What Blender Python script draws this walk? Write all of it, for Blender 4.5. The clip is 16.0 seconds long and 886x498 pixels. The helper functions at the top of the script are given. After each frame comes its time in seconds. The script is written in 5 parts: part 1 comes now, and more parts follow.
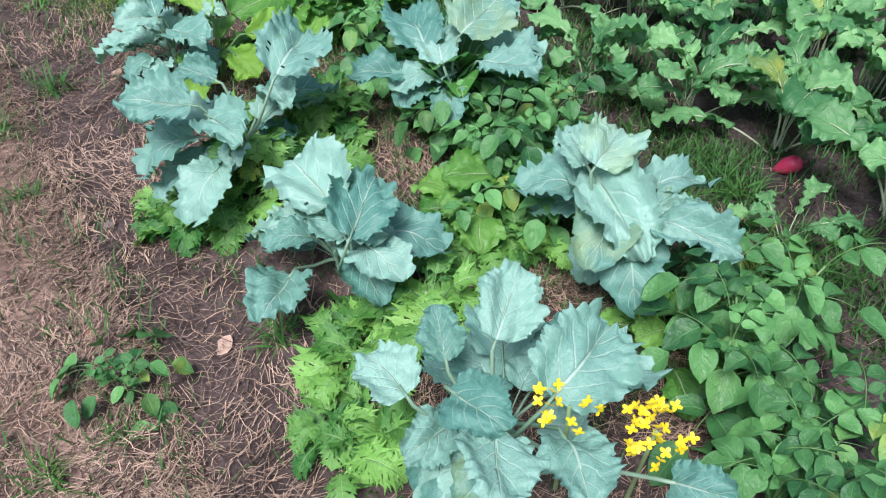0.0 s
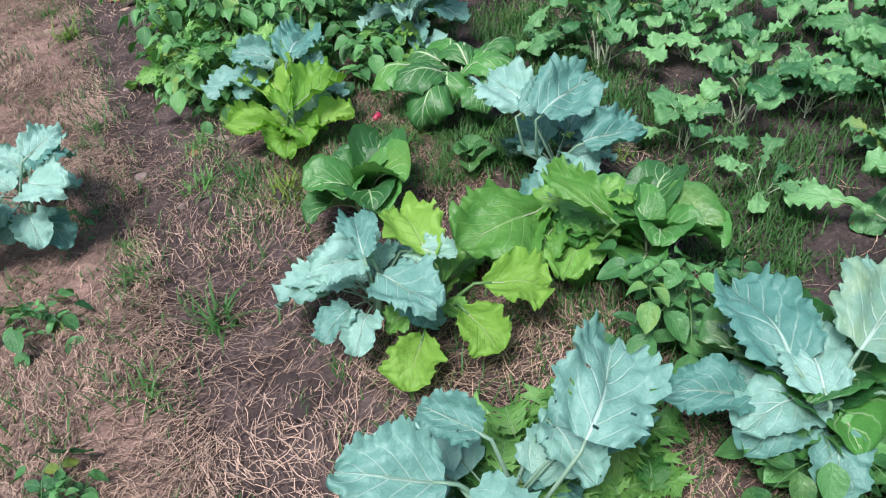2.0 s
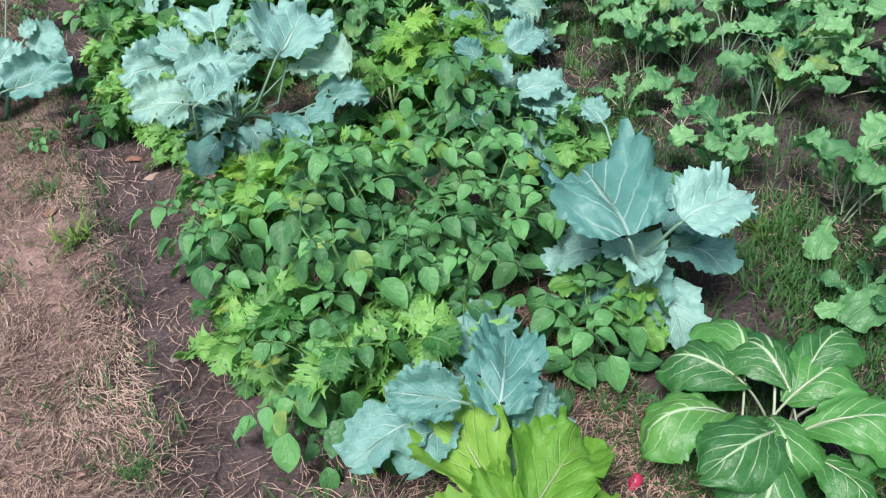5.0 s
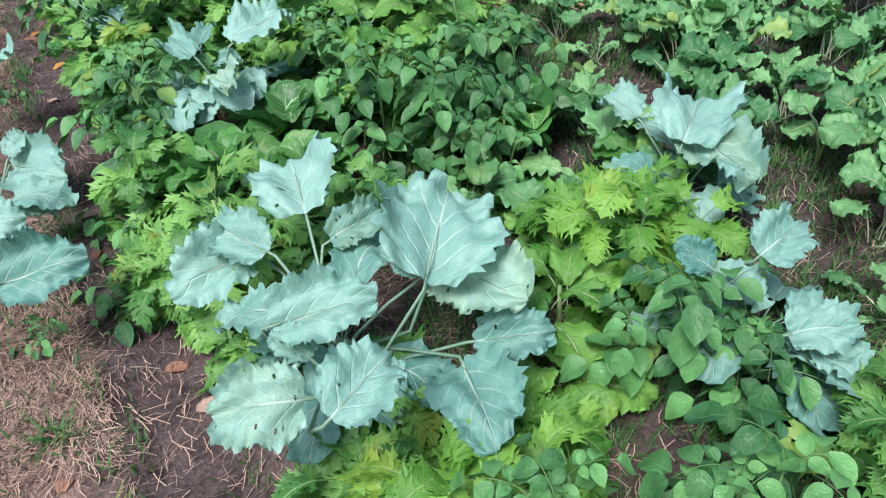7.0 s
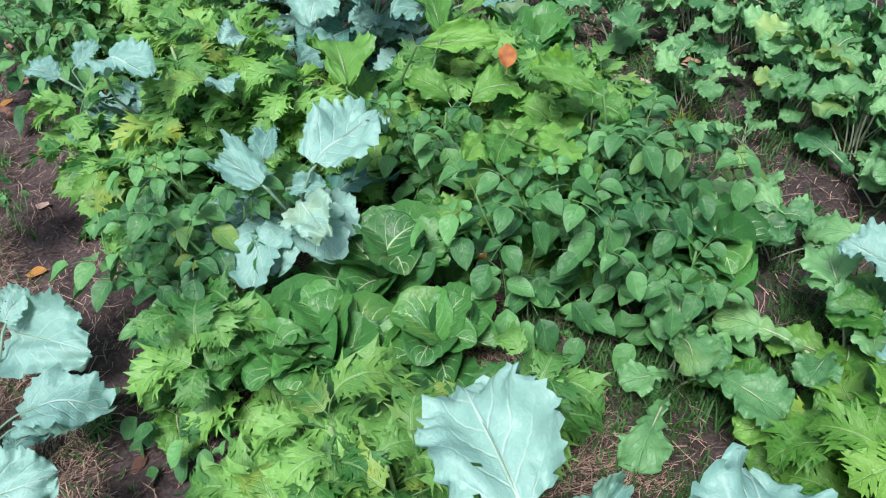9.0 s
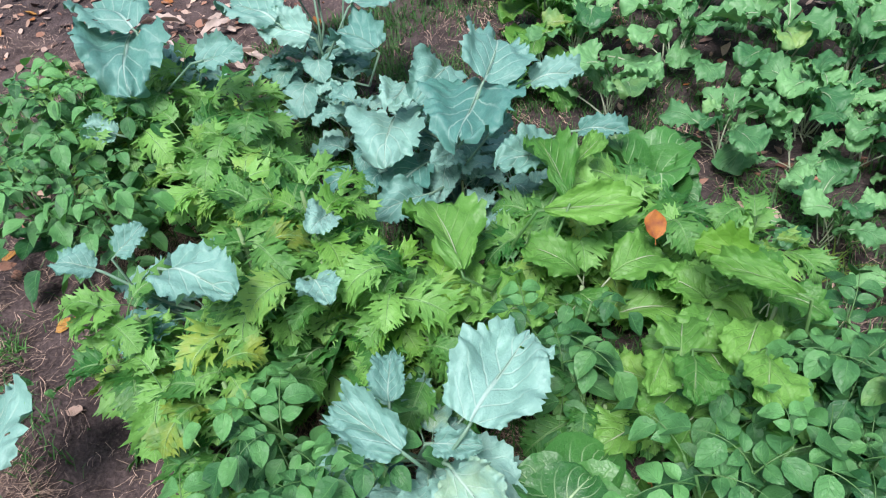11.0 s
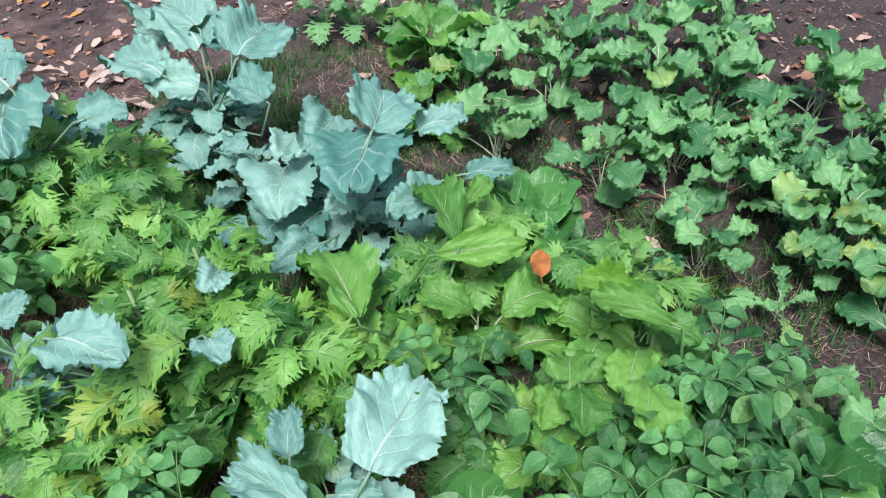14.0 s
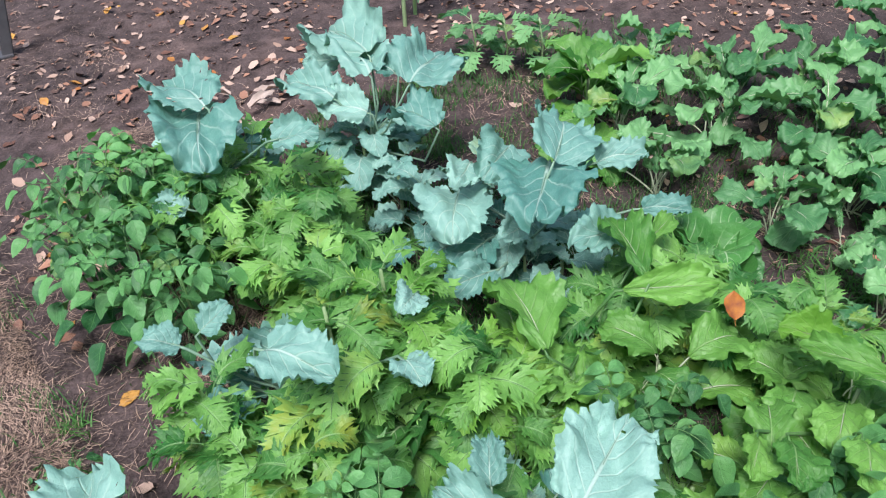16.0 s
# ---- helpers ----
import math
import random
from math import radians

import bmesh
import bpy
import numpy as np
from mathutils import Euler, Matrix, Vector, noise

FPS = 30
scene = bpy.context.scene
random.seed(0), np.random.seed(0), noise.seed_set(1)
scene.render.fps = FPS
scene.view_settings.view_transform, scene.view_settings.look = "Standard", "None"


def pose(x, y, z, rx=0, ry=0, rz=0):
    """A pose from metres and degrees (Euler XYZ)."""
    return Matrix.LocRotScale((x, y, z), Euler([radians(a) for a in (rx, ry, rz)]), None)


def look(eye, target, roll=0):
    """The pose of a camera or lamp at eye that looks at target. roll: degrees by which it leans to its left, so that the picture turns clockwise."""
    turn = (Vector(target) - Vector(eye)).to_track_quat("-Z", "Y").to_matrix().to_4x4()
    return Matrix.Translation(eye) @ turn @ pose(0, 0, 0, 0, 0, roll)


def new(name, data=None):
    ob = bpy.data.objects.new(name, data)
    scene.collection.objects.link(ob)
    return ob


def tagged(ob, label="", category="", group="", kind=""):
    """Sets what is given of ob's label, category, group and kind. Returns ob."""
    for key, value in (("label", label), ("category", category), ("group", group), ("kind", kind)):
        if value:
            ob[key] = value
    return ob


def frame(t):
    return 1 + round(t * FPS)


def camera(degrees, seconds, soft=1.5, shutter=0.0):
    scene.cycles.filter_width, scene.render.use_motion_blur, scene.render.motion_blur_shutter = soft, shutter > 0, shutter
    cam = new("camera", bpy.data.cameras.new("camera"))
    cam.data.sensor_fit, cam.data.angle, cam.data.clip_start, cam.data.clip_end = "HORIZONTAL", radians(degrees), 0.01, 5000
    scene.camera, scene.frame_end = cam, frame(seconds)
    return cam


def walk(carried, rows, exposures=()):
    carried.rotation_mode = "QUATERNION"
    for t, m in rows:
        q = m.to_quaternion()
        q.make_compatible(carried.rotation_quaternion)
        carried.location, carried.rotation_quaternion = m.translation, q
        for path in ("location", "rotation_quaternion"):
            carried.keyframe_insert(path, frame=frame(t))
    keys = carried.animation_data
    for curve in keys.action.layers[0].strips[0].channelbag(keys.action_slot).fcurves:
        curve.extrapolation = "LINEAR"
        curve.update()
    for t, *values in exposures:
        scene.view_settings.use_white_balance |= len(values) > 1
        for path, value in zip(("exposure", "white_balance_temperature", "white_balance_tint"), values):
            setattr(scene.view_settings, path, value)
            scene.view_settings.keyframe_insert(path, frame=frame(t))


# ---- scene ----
cam = camera(61.3, 16.0, soft=1.2)
PATH = [
    (0, (-0.074, 0.373, 1.392), (0.55, 1.642, -0.022), -2.5),
    (0.5, (-0.097, 0.618, 1.411), (0.459, 1.997, 0.073), -3.8),
    (1, (-0.083, 0.853, 1.4), (0.417, 2.295, 0.107), -4.9),
    (1.5, (-0.05, 1.135, 1.392), (0.41, 2.608, 0.12), -5.6),
    (2, (-0.069, 1.436, 1.359), (0.359, 2.913, 0.08), -6.3),
    (2.5, (-0.081, 1.696, 1.332), (0.333, 3.176, 0.052), -7.0),
    (3, (-0.057, 1.941, 1.334), (0.354, 3.423, 0.056), -7.7),
    (3.5, (-0.062, 2.156, 1.344), (0.356, 3.63, 0.058), -8.0),
    (4, (-0.12, 2.433, 1.365), (0.323, 3.908, 0.089), -7.7),
    (4.2, (-0.138, 2.533, 1.372), (0.316, 4.018, 0.111), -7.6),
    (6.3, (-0.214, 3.843, 1.505), (0.262, 5.259, 0.175), -5.8),
    (6.5, (-0.23, 3.945, 1.501), (0.253, 5.356, 0.168), -5.9),
    (7, (-0.236, 4.226, 1.494), (0.271, 5.628, 0.162), -5.7),
    (7.5, (-0.236, 4.458, 1.506), (0.292, 5.846, 0.166), -5.6),
    (8, (-0.286, 4.698, 1.499), (0.262, 6.062, 0.143), -5.2),
    (8.5, (-0.345, 4.923, 1.506), (0.221, 6.261, 0.133), -5.0),
    (9, (-0.361, 5.159, 1.491), (0.233, 6.477, 0.108), -4.9),
    (9.5, (-0.364, 5.365, 1.525), (0.261, 6.658, 0.132), -5.1),
    (10, (-0.37, 5.553, 1.525), (0.295, 6.823, 0.13), -5.1),
    (10.2, (-0.381, 5.651, 1.534), (0.292, 6.915, 0.138), -5.3),
    (12.3, (-0.427, 5.99, 1.674), (0.278, 7.318, 0.356), -5.2),
    (12.5, (-0.431, 5.986, 1.674), (0.299, 7.306, 0.361), -4.9),
    (13, (-0.421, 5.968, 1.657), (0.394, 7.237, 0.344), -3.8),
    (13.5, (-0.399, 5.927, 1.649), (0.474, 7.146, 0.325), -2.9),
    (14, (-0.374, 5.874, 1.662), (0.53, 7.066, 0.334), -2.3),
    (14.5, (-0.397, 5.871, 1.679), (0.496, 7.081, 0.361), -2.4),
    (15, (-0.484, 5.942, 1.681), (0.372, 7.205, 0.388), -2.9),
    (15.5, (-0.562, 6.002, 1.68), (0.235, 7.319, 0.404), -3.7),
    (16, (-0.584, 6.032, 1.678), (0.171, 7.386, 0.414), -4.2),
]
walk(cam, [(t, look(eye, target, roll)) for t, eye, target, roll in PATH])

# ---- light: a bright overcast sky, soft sun behind thin cloud ----
world = bpy.data.worlds.new("sky")
scene.world = world
world.use_nodes = True
wt = world.node_tree
sky = wt.nodes.new("ShaderNodeTexSky")
sky.sky_type, sky.sun_disc = "NISHITA", False
sky.sun_elevation, sky.sun_rotation = radians(63), radians(228)
sky.dust_density = 3.0
wt.links.new(sky.outputs["Color"], wt.nodes["Background"].inputs["Color"])
wt.nodes["Background"].inputs["Strength"].default_value = 0.115
sun_data = bpy.data.lights.new("sun", "SUN")
sun_data.energy, sun_data.angle, sun_data.color = 3.4, radians(20), (0.98, 0.93, 1.0)
sun = new("sun", sun_data)
sun.matrix_world = look((-2.2, -2.0, 6.0), (0, 0, 0))
scene.view_settings.exposure = 0.50


# ---- materials ----
def shader(name):
    mat = bpy.data.materials.new(name)
    mat.use_nodes = True
    tree = mat.node_tree
    tree.nodes.clear()
    return mat, tree


def node(tree, kind, inputs=(), **settings):
    made = tree.nodes.new(kind)
    if "operation" in settings:
        made.operation = settings["operation"]
    if "feature" in settings:
        made.feature = settings["feature"]
    if "data_type" in settings:
        made.data_type, made.blend_type = settings["data_type"], settings["blend_type"]
    for key, value in dict(inputs).items():
        if isinstance(value, bpy.types.NodeSocket):
            tree.links.new(value, made.inputs[key])
        else:
            made.inputs[key].default_value = value
    return made


def maths(tree, op, a, b=0.0, c=0.0):
    return node(tree, "ShaderNodeMath", {0: a, 1: b, 2: c}, operation=op).outputs[0]


def blend(tree, fac, a, b, mode="MIX"):
    made = node(tree, "ShaderNodeMix", data_type="RGBA", blend_type=mode)
    for key, value in ((0, fac), (6, a), (7, b)):
        if isinstance(value, bpy.types.NodeSocket):
            tree.links.new(value, made.inputs[key])
        else:
            made.inputs[key].default_value = value
    return made.outputs[2]


def ramp(tree, value, lo, hi):
    return node(tree, "ShaderNodeMapRange", {0: value, 1: lo, 2: hi}).outputs[0]


def tex_noise(tree, co, scale, detail=3.0, rough=0.55):
    return node(tree, "ShaderNodeTexNoise", {"Vector": co, "Scale": scale, "Detail": detail, "Roughness": rough}).outputs["Fac"]


def rgb(c):
    return (c[0], c[1], c[2], 1.0)


def leaf_material(name, dark, light, vein, rough=0.5, laterals=6.0, vein_width=0.05, vein_amount=0.7, clear=0.3, bumpy=0.35, yellow=(0.35, 0.38, 0.04), yellowing=0.12, spread=0.5):
    mat, tree = shader(name)
    co = node(tree, "ShaderNodeTexCoord")
    obj = node(tree, "ShaderNodeObjectInfo").outputs["Random"]
    split = node(tree, "ShaderNodeSeparateXYZ", {0: co.outputs["UV"]})
    across = maths(tree, "ABSOLUTE", maths(tree, "SUBTRACT", split.outputs[0], 0.5))
    along = split.outputs[1]
    place = co.outputs["Object"]
    shift = node(tree, "ShaderNodeVectorMath", {0: place, 1: node(tree, "ShaderNodeCombineXYZ", {0: maths(tree, "MULTIPLY", obj, 37.0)}).outputs[0]}, operation="ADD").outputs[0]
    patch = tex_noise(tree, shift, 2.6, 4.0)
    fine = tex_noise(tree, shift, 38.0, 3.0)
    crinkle = tex_noise(tree, shift, 10.0, 2.0)
    wob = maths(tree, "MULTIPLY", maths(tree, "SUBTRACT", patch, 0.5), 0.05)
    # midrib, tapering to the tip, and side veins that run out and forward from it
    mid = ramp(tree, maths(tree, "SUBTRACT", across, maths(tree, "MULTIPLY", maths(tree, "SUBTRACT", 1.15, along), vein_width)), 0.012, -0.004)
    side = maths(tree, "FRACT", maths(tree, "MULTIPLY", maths(tree, "ADD", maths(tree, "SUBTRACT", along, maths(tree, "MULTIPLY", across, 0.85)), wob), laterals))
    side = maths(tree, "ABSOLUTE", maths(tree, "SUBTRACT", side, 0.5))
    side = ramp(tree, side, maths(tree, "ADD", 0.09, 0.0), 0.02)
    side = maths(tree, "MULTIPLY", side, ramp(tree, across, 0.47, 0.12))
    net = node(tree, "ShaderNodeTexVoronoi", {"Vector": shift, "Scale": 17.0}, feature="DISTANCE_TO_EDGE").outputs["Distance"]
    net = ramp(tree, net, 0.07, 0.0)
    veins = maths(tree, "MAXIMUM", mid, maths(tree, "MULTIPLY", side, 0.62))
    veins = maths(tree, "MAXIMUM", veins, maths(tree, "MULTIPLY", net, 0.07))
    tone = maths(tree, "ADD", maths(tree, "MULTIPLY", maths(tree, "ADD", maths(tree, "MULTIPLY", patch, 0.6), maths(tree, "MULTIPLY", crinkle, 0.4)), 1.0 - spread), maths(tree, "MULTIPLY", obj, spread))
    base = blend(tree, ramp(tree, tone, 0.25, 0.75), rgb(dark), rgb(light))
    base = blend(tree, maths(tree, "MULTIPLY", fine, 0.25), base, rgb([v * 0.55 for v in dark]))
    old = maths(tree, "MULTIPLY", ramp(tree, maths(tree, "FRACT", maths(tree, "MULTIPLY", obj, 7.31)), 0.9, 1.0), ramp(tree, patch, 0.35, 0.65))
    base = blend(tree, maths(tree, "MULTIPLY", old, yellowing * 6), base, rgb(yellow))
    base = blend(tree, maths(tree, "MULTIPLY", veins, vein_amount), base, rgb(vein))
    height = maths(tree, "SUBTRACT", maths(tree, "MULTIPLY", fine, 0.25), maths(tree, "ADD", veins, maths(tree, "MULTIPLY", net, 0.07)))
    bump = node(tree, "ShaderNodeBump", {"Strength": bumpy, "Distance": 0.004, "Height": maths(tree, "ADD", height, maths(tree, "ADD", patch, maths(tree, "MULTIPLY", crinkle, 1.6)))})
    skin = node(tree, "ShaderNodeBsdfPrincipled", {"Base Color": base, "Roughness": maths(tree, "ADD", rough, maths(tree, "MULTIPLY", fine, 0.2)), "Normal": bump.outputs[0], "Specular IOR Level": 0.55})
    glow = node(tree, "ShaderNodeBsdfTranslucent", {"Color": blend(tree, 1.0, base, (1.0, 1.0, 0.55, 1.0), "MULTIPLY")})
    both = node(tree, "ShaderNodeMixShader", {0: clear, 1: skin.outputs[0], 2: glow.outputs[0]})
    out = node(tree, "ShaderNodeOutputMaterial")
    tree.links.new(both.outputs[0], out.inputs[0])
    return mat


def plain_material(name, dark, light, rough=0.7, scale=20.0, bumpy=0.4, random_tone=0.0, metal=0.0):
    mat, tree = shader(name)
    co = node(tree, "ShaderNodeTexCoord")
    obj = node(tree, "ShaderNodeObjectInfo").outputs["Random"]
    island = node(tree, "ShaderNodeNewGeometry").outputs["Random Per Island"]
    big = tex_noise(tree, co.outputs["Object"], scale, 5.0)
    small = tex_noise(tree, co.outputs["Object"], scale * 9, 3.0)
    who = maths(tree, "FRACT", maths(tree, "ADD", obj, island))
    tone = maths(tree, "ADD", maths(tree, "MULTIPLY", big, 1.0 - random_tone), maths(tree, "MULTIPLY", who, random_tone))
    base = blend(tree, ramp(tree, tone, 0.25, 0.75), rgb(dark), rgb(light))
    base = blend(tree, maths(tree, "MULTIPLY", small, 0.3), base, rgb([v * 0.5 for v in dark]))
    bump = node(tree, "ShaderNodeBump", {"Strength": bumpy, "Distance": 0.003, "Height": maths(tree, "ADD", big, small)})
    skin = node(tree, "ShaderNodeBsdfPrincipled", {"Base Color": base, "Roughness": rough, "Metallic": metal, "Normal": bump.outputs[0]})
    out = node(tree, "ShaderNodeOutputMaterial")
    tree.links.new(skin.outputs[0], out.inputs[0])
    return mat


KALE = leaf_material("kale_leaf", (0.085, 0.26, 0.215), (0.29, 0.53, 0.44), (0.54, 0.70, 0.60), 0.42, 5.0, 0.016, 0.6, 0.14, 0.6, yellowing=0.06)
MIZUNA = leaf_material("mizuna_leaf", (0.03, 0.17, 0.03), (0.25, 0.55, 0.12), (0.34, 0.58, 0.24), 0.36, 7.0, 0.03, 0.45, 0.25, 0.5)
PALE_MIZUNA = leaf_material("pale_mizuna_leaf", (0.06, 0.25, 0.03), (0.27, 0.56, 0.09), (0.42, 0.64, 0.24), 0.38, 7.0, 0.03, 0.4, 0.35, 0.5)
MUSTARD = leaf_material("mustard_leaf", (0.045, 0.20, 0.03), (0.20, 0.46, 0.085), (0.34, 0.54, 0.22), 0.36, 6.0, 0.016, 0.5, 0.25, 0.7, yellowing=0.04)
NAPA = leaf_material("napa_leaf", (0.17, 0.42, 0.05), (0.32, 0.60, 0.10), (0.45, 0.62, 0.26), 0.42, 6.0, 0.018, 0.45, 0.4, 0.7)
PAKCHOI = leaf_material("pak_choi_leaf", (0.022, 0.12, 0.03), (0.085, 0.30, 0.06), (0.46, 0.64, 0.36), 0.34, 6.0, 0.022, 0.85, 0.16, 0.5, yellowing=0.03)
POTATO = leaf_material("potato_leaf", (0.024, 0.125, 0.038), (0.155, 0.43, 0.13), (0.18, 0.44, 0.15), 0.38, 5.0, 0.022, 0.45, 0.18, 0.6)
RADISH = leaf_material("radish_leaf", (0.04, 0.18, 0.06), (0.22, 0.50, 0.19), (0.28, 0.54, 0.25), 0.38, 6.0, 0.022, 0.45, 0.22, 0.7)
GRASS = leaf_material("grass_blade", (0.03, 0.13, 0.022), (0.10, 0.28, 0.06), (0.14, 0.30, 0.09), 0.5, 1.0, 0.03, 0.3, 0.3, 0.2)
ONION = leaf_material("onion_leaf", (0.10, 0.22, 0.12), (0.17, 0.32, 0.19), (0.2, 0.34, 0.2), 0.45, 1.0, 0.02, 0.2, 0.15, 0.2)
STALK = plain_material("leaf_stalk", (0.17, 0.30, 0.11), (0.33, 0.44, 0.24), 0.45, 14.0, 0.2, 0.4)
PALE_STALK = plain_material("pale_stalk", (0.36, 0.45, 0.28), (0.52, 0.58, 0.42), 0.4, 14.0, 0.2, 0.4)
KALE_STALK = plain_material("kale_stalk", (0.13, 0.26, 0.17), (0.24, 0.38, 0.27), 0.45, 14.0, 0.2, 0.4)
GREEN_STALK = plain_material("green_stalk", (0.06, 0.17, 0.05), (0.14, 0.28, 0.09), 0.45, 14.0, 0.2, 0.4)
STRAW = plain_material("pine_straw", (0.055, 0.036, 0.028), (0.58, 0.42, 0.31), 0.65, 9.0, 0.2, 0.9)
DRY = plain_material("dry_leaf", (0.13, 0.06, 0.04), (0.42, 0.22, 0.14), 0.6, 22.0, 0.5, 0.6)
DRY_PALE = plain_material("pale_dry_leaf", (0.34, 0.22, 0.16), (0.60, 0.44, 0.35), 0.65, 22.0, 0.5, 0.6)
DRY_GOLD = plain_material("golden_dry_leaf", (0.36, 0.12, 0.03), (0.58, 0.34, 0.07), 0.6, 30.0, 0.5, 0.5)
DRY_RED = plain_material("red_dry_leaf", (0.16, 0.03, 0.02), (0.52, 0.20, 0.02), 0.6, 3.4, 0.5, 0.0)
PETAL = plain_material("yellow_petal", (0.75, 0.58, 0.01), (0.85, 0.70, 0.02), 0.5, 40.0, 0.1, 0.4)
ROOT = plain_material("radish_skin", (0.45, 0.02, 0.08), (0.60, 0.06, 0.14), 0.35, 20.0, 0.2)
CLOD = plain_material("soil_clod", (0.035, 0.025, 0.024), (0.09, 0.066, 0.062), 0.85, 18.0, 0.8)
STONE = plain_material("stone", (0.22, 0.17, 0.15), (0.36, 0.29, 0.26), 0.7, 25.0, 0.5, 0.3)
STEEL = plain_material("dark_painted_steel", (0.06, 0.06, 0.065), (0.11, 0.11, 0.115), 0.45, 14.0, 0.1)


def soil_material():
    mat, tree = shader("garden_soil")
    pos = node(tree, "ShaderNodeNewGeometry").outputs["Position"]
    split = node(tree, "ShaderNodeSeparateXYZ", {0: pos})
    big = tex_noise(tree, pos, 1.7, 4.0)
    mid = tex_noise(tree, pos, 9.0, 5.0, 0.65)
    fine = tex_noise(tree, pos, 85.0, 4.0, 0.7)
    grit = node(tree, "ShaderNodeTexVoronoi", {"Vector": pos, "Scale": 60.0}).outputs["Distance"]
    # trodden furrow beside the bed; mulch to its side
    furrow = maths(tree, "ABSOLUTE", maths(tree, "SUBTRACT", split.outputs[0], maths(tree, "SUBTRACT", 0.12, maths(tree, "MULTIPLY", split.outputs[1], 0.108))))
    furrow = maths(tree, "ADD", furrow, maths(tree, "MULTIPLY", maths(tree, "SUBTRACT", mid, 0.5), 0.35))
    bare = ramp(tree, furrow, 0.30, 0.16)
    earth = blend(tree, ramp(tree, mid, 0.35, 0.68), (0.032, 0.024, 0.023, 1), (0.105, 0.079, 0.076, 1))
    dry = blend(tree, ramp(tree, mid, 0.3, 0.7), (0.11, 0.07, 0.056, 1), (0.36, 0.245, 0.20, 1))
    aside = maths(tree, "SUBTRACT", split.outputs[0], maths(tree, "SUBTRACT", 0.12, maths(tree, "MULTIPLY", split.outputs[1], 0.108)))
    aside = maths(tree, "ADD", aside, maths(tree, "MULTIPLY", maths(tree, "SUBTRACT", big, 0.5), 0.6))
    aside = maths(tree, "MULTIPLY", maths(tree, "MULTIPLY", ramp(tree, aside, 0.0, -0.35), ramp(tree, aside, -1.7, -0.9)), ramp(tree, split.outputs[1], 8.2, 6.0))
    lit = maths(tree, "MULTIPLY", maths(tree, "SUBTRACT", 1.0, bare), maths(tree, "MAXIMUM", aside, maths(tree, "MULTIPLY", ramp(tree, big, 0.42, 0.65), 0.2)))
    base = blend(tree, lit, earth, dry)
    unmulched = maths(tree, "SUBTRACT", split.outputs[0], maths(tree, "SUBTRACT", 0.12, maths(tree, "MULTIPLY", split.outputs[1], 0.108)))
    unmulched = maths(tree, "MULTIPLY", ramp(tree, maths(tree, "ADD", unmulched, maths(tree, "MULTIPLY", mid, 0.3)), 0.95, 1.2), ramp(tree, split.outputs[1], 9.0, 8.0))
    base = blend(tree, maths(tree, "MULTIPLY", unmulched, 0.8), base, blend(tree, mid, (0.02, 0.017, 0.017, 1), (0.06, 0.05, 0.048, 1)))
    base = blend(tree, maths(tree, "MULTIPLY", ramp(tree, fine, 0.5, 0.75), 0.5), base, (0.23, 0.17, 0.15, 1))
    base = blend(tree, maths(tree, "MULTIPLY", ramp(tree, fine, 0.45, 0.2), 0.6), base, (0.028, 0.02, 0.018, 1))
    height = maths(tree, "ADD", maths(tree, "MULTIPLY", mid, 1.4), maths(tree, "ADD", maths(tree, "MULTIPLY", fine, 0.5), maths(tree, "MULTIPLY", grit, 0.4)))
    bump = node(tree, "ShaderNodeBump", {"Strength": 0.9, "Distance": 0.012, "Height": height})
    skin = node(tree, "ShaderNodeBsdfPrincipled", {"Base Color": base, "Roughness": 0.9, "Normal": bump.outputs[0], "Specular IOR Level": 0.25})
    out = node(tree, "ShaderNodeOutputMaterial")
    tree.links.new(skin.outputs[0], out.inputs[0])
    return mat


# ---- ground: one sheet, fine where it is walked, out to the horizon ----
def lift(x, y):
    """Height of the ground: a shallow furrow, a raised bed beside it, clods."""
    d = min(3.0, max(-3.0, x - (0.12 - 0.108 * y)))
    far = max(0.0, 1.0 - max(0.0, y - 8.6) / 0.8) if y > 8.6 else 1.0
    z = -0.03 * math.exp(-(d / 0.16) ** 2) + 0.035 / (1 + math.exp(-(d - 0.30) / 0.05)) * far
    z -= 0.04 * math.exp(-((d - 1.15) / 0.16) ** 2) * far
    if -3 < x < 5 and -1 < y < 13:
        z += 0.030 * noise.noise((x * 2.1, y * 2.1, 0.0)) + 0.016 * noise.noise((x * 7, y * 7, 3.0)) + 0.009 * noise.noise((x * 19, y * 19, 7.0))
    return z


def steps(lo, hi, gap, reach):
    inner = list(np.arange(lo, hi, gap))
    outer, d = [], gap
    while d < reach:
        outer.append(d)
        d *= 1.6
    return [lo - d for d in reversed(outer)] + inner + [hi + d - gap for d in outer]


def make_mesh(name, verts, faces, mats, uvs=None, slots=None, smooth=True):
    mesh = bpy.data.meshes.new(name)
    mesh.from_pydata(verts, [], faces)
    for mat in mats:
        mesh.materials.append(mat)
    if uvs is not None:
        layer = mesh.uv_layers.new(name="UVMap")
        loops = np.empty(len(mesh.loops), dtype=np.int32)
        mesh.loops.foreach_get("vertex_index", loops)
        layer.data.foreach_set("uv", np.asarray(uvs, dtype=np.float32)[loops].ravel())
    if slots is not None:
        mesh.polygons.foreach_set("material_index", np.asarray(slots, dtype=np.int32))
    mesh.polygons.foreach_set("use_smooth", np.full(len(mesh.polygons), smooth))
    mesh.update()
    return mesh


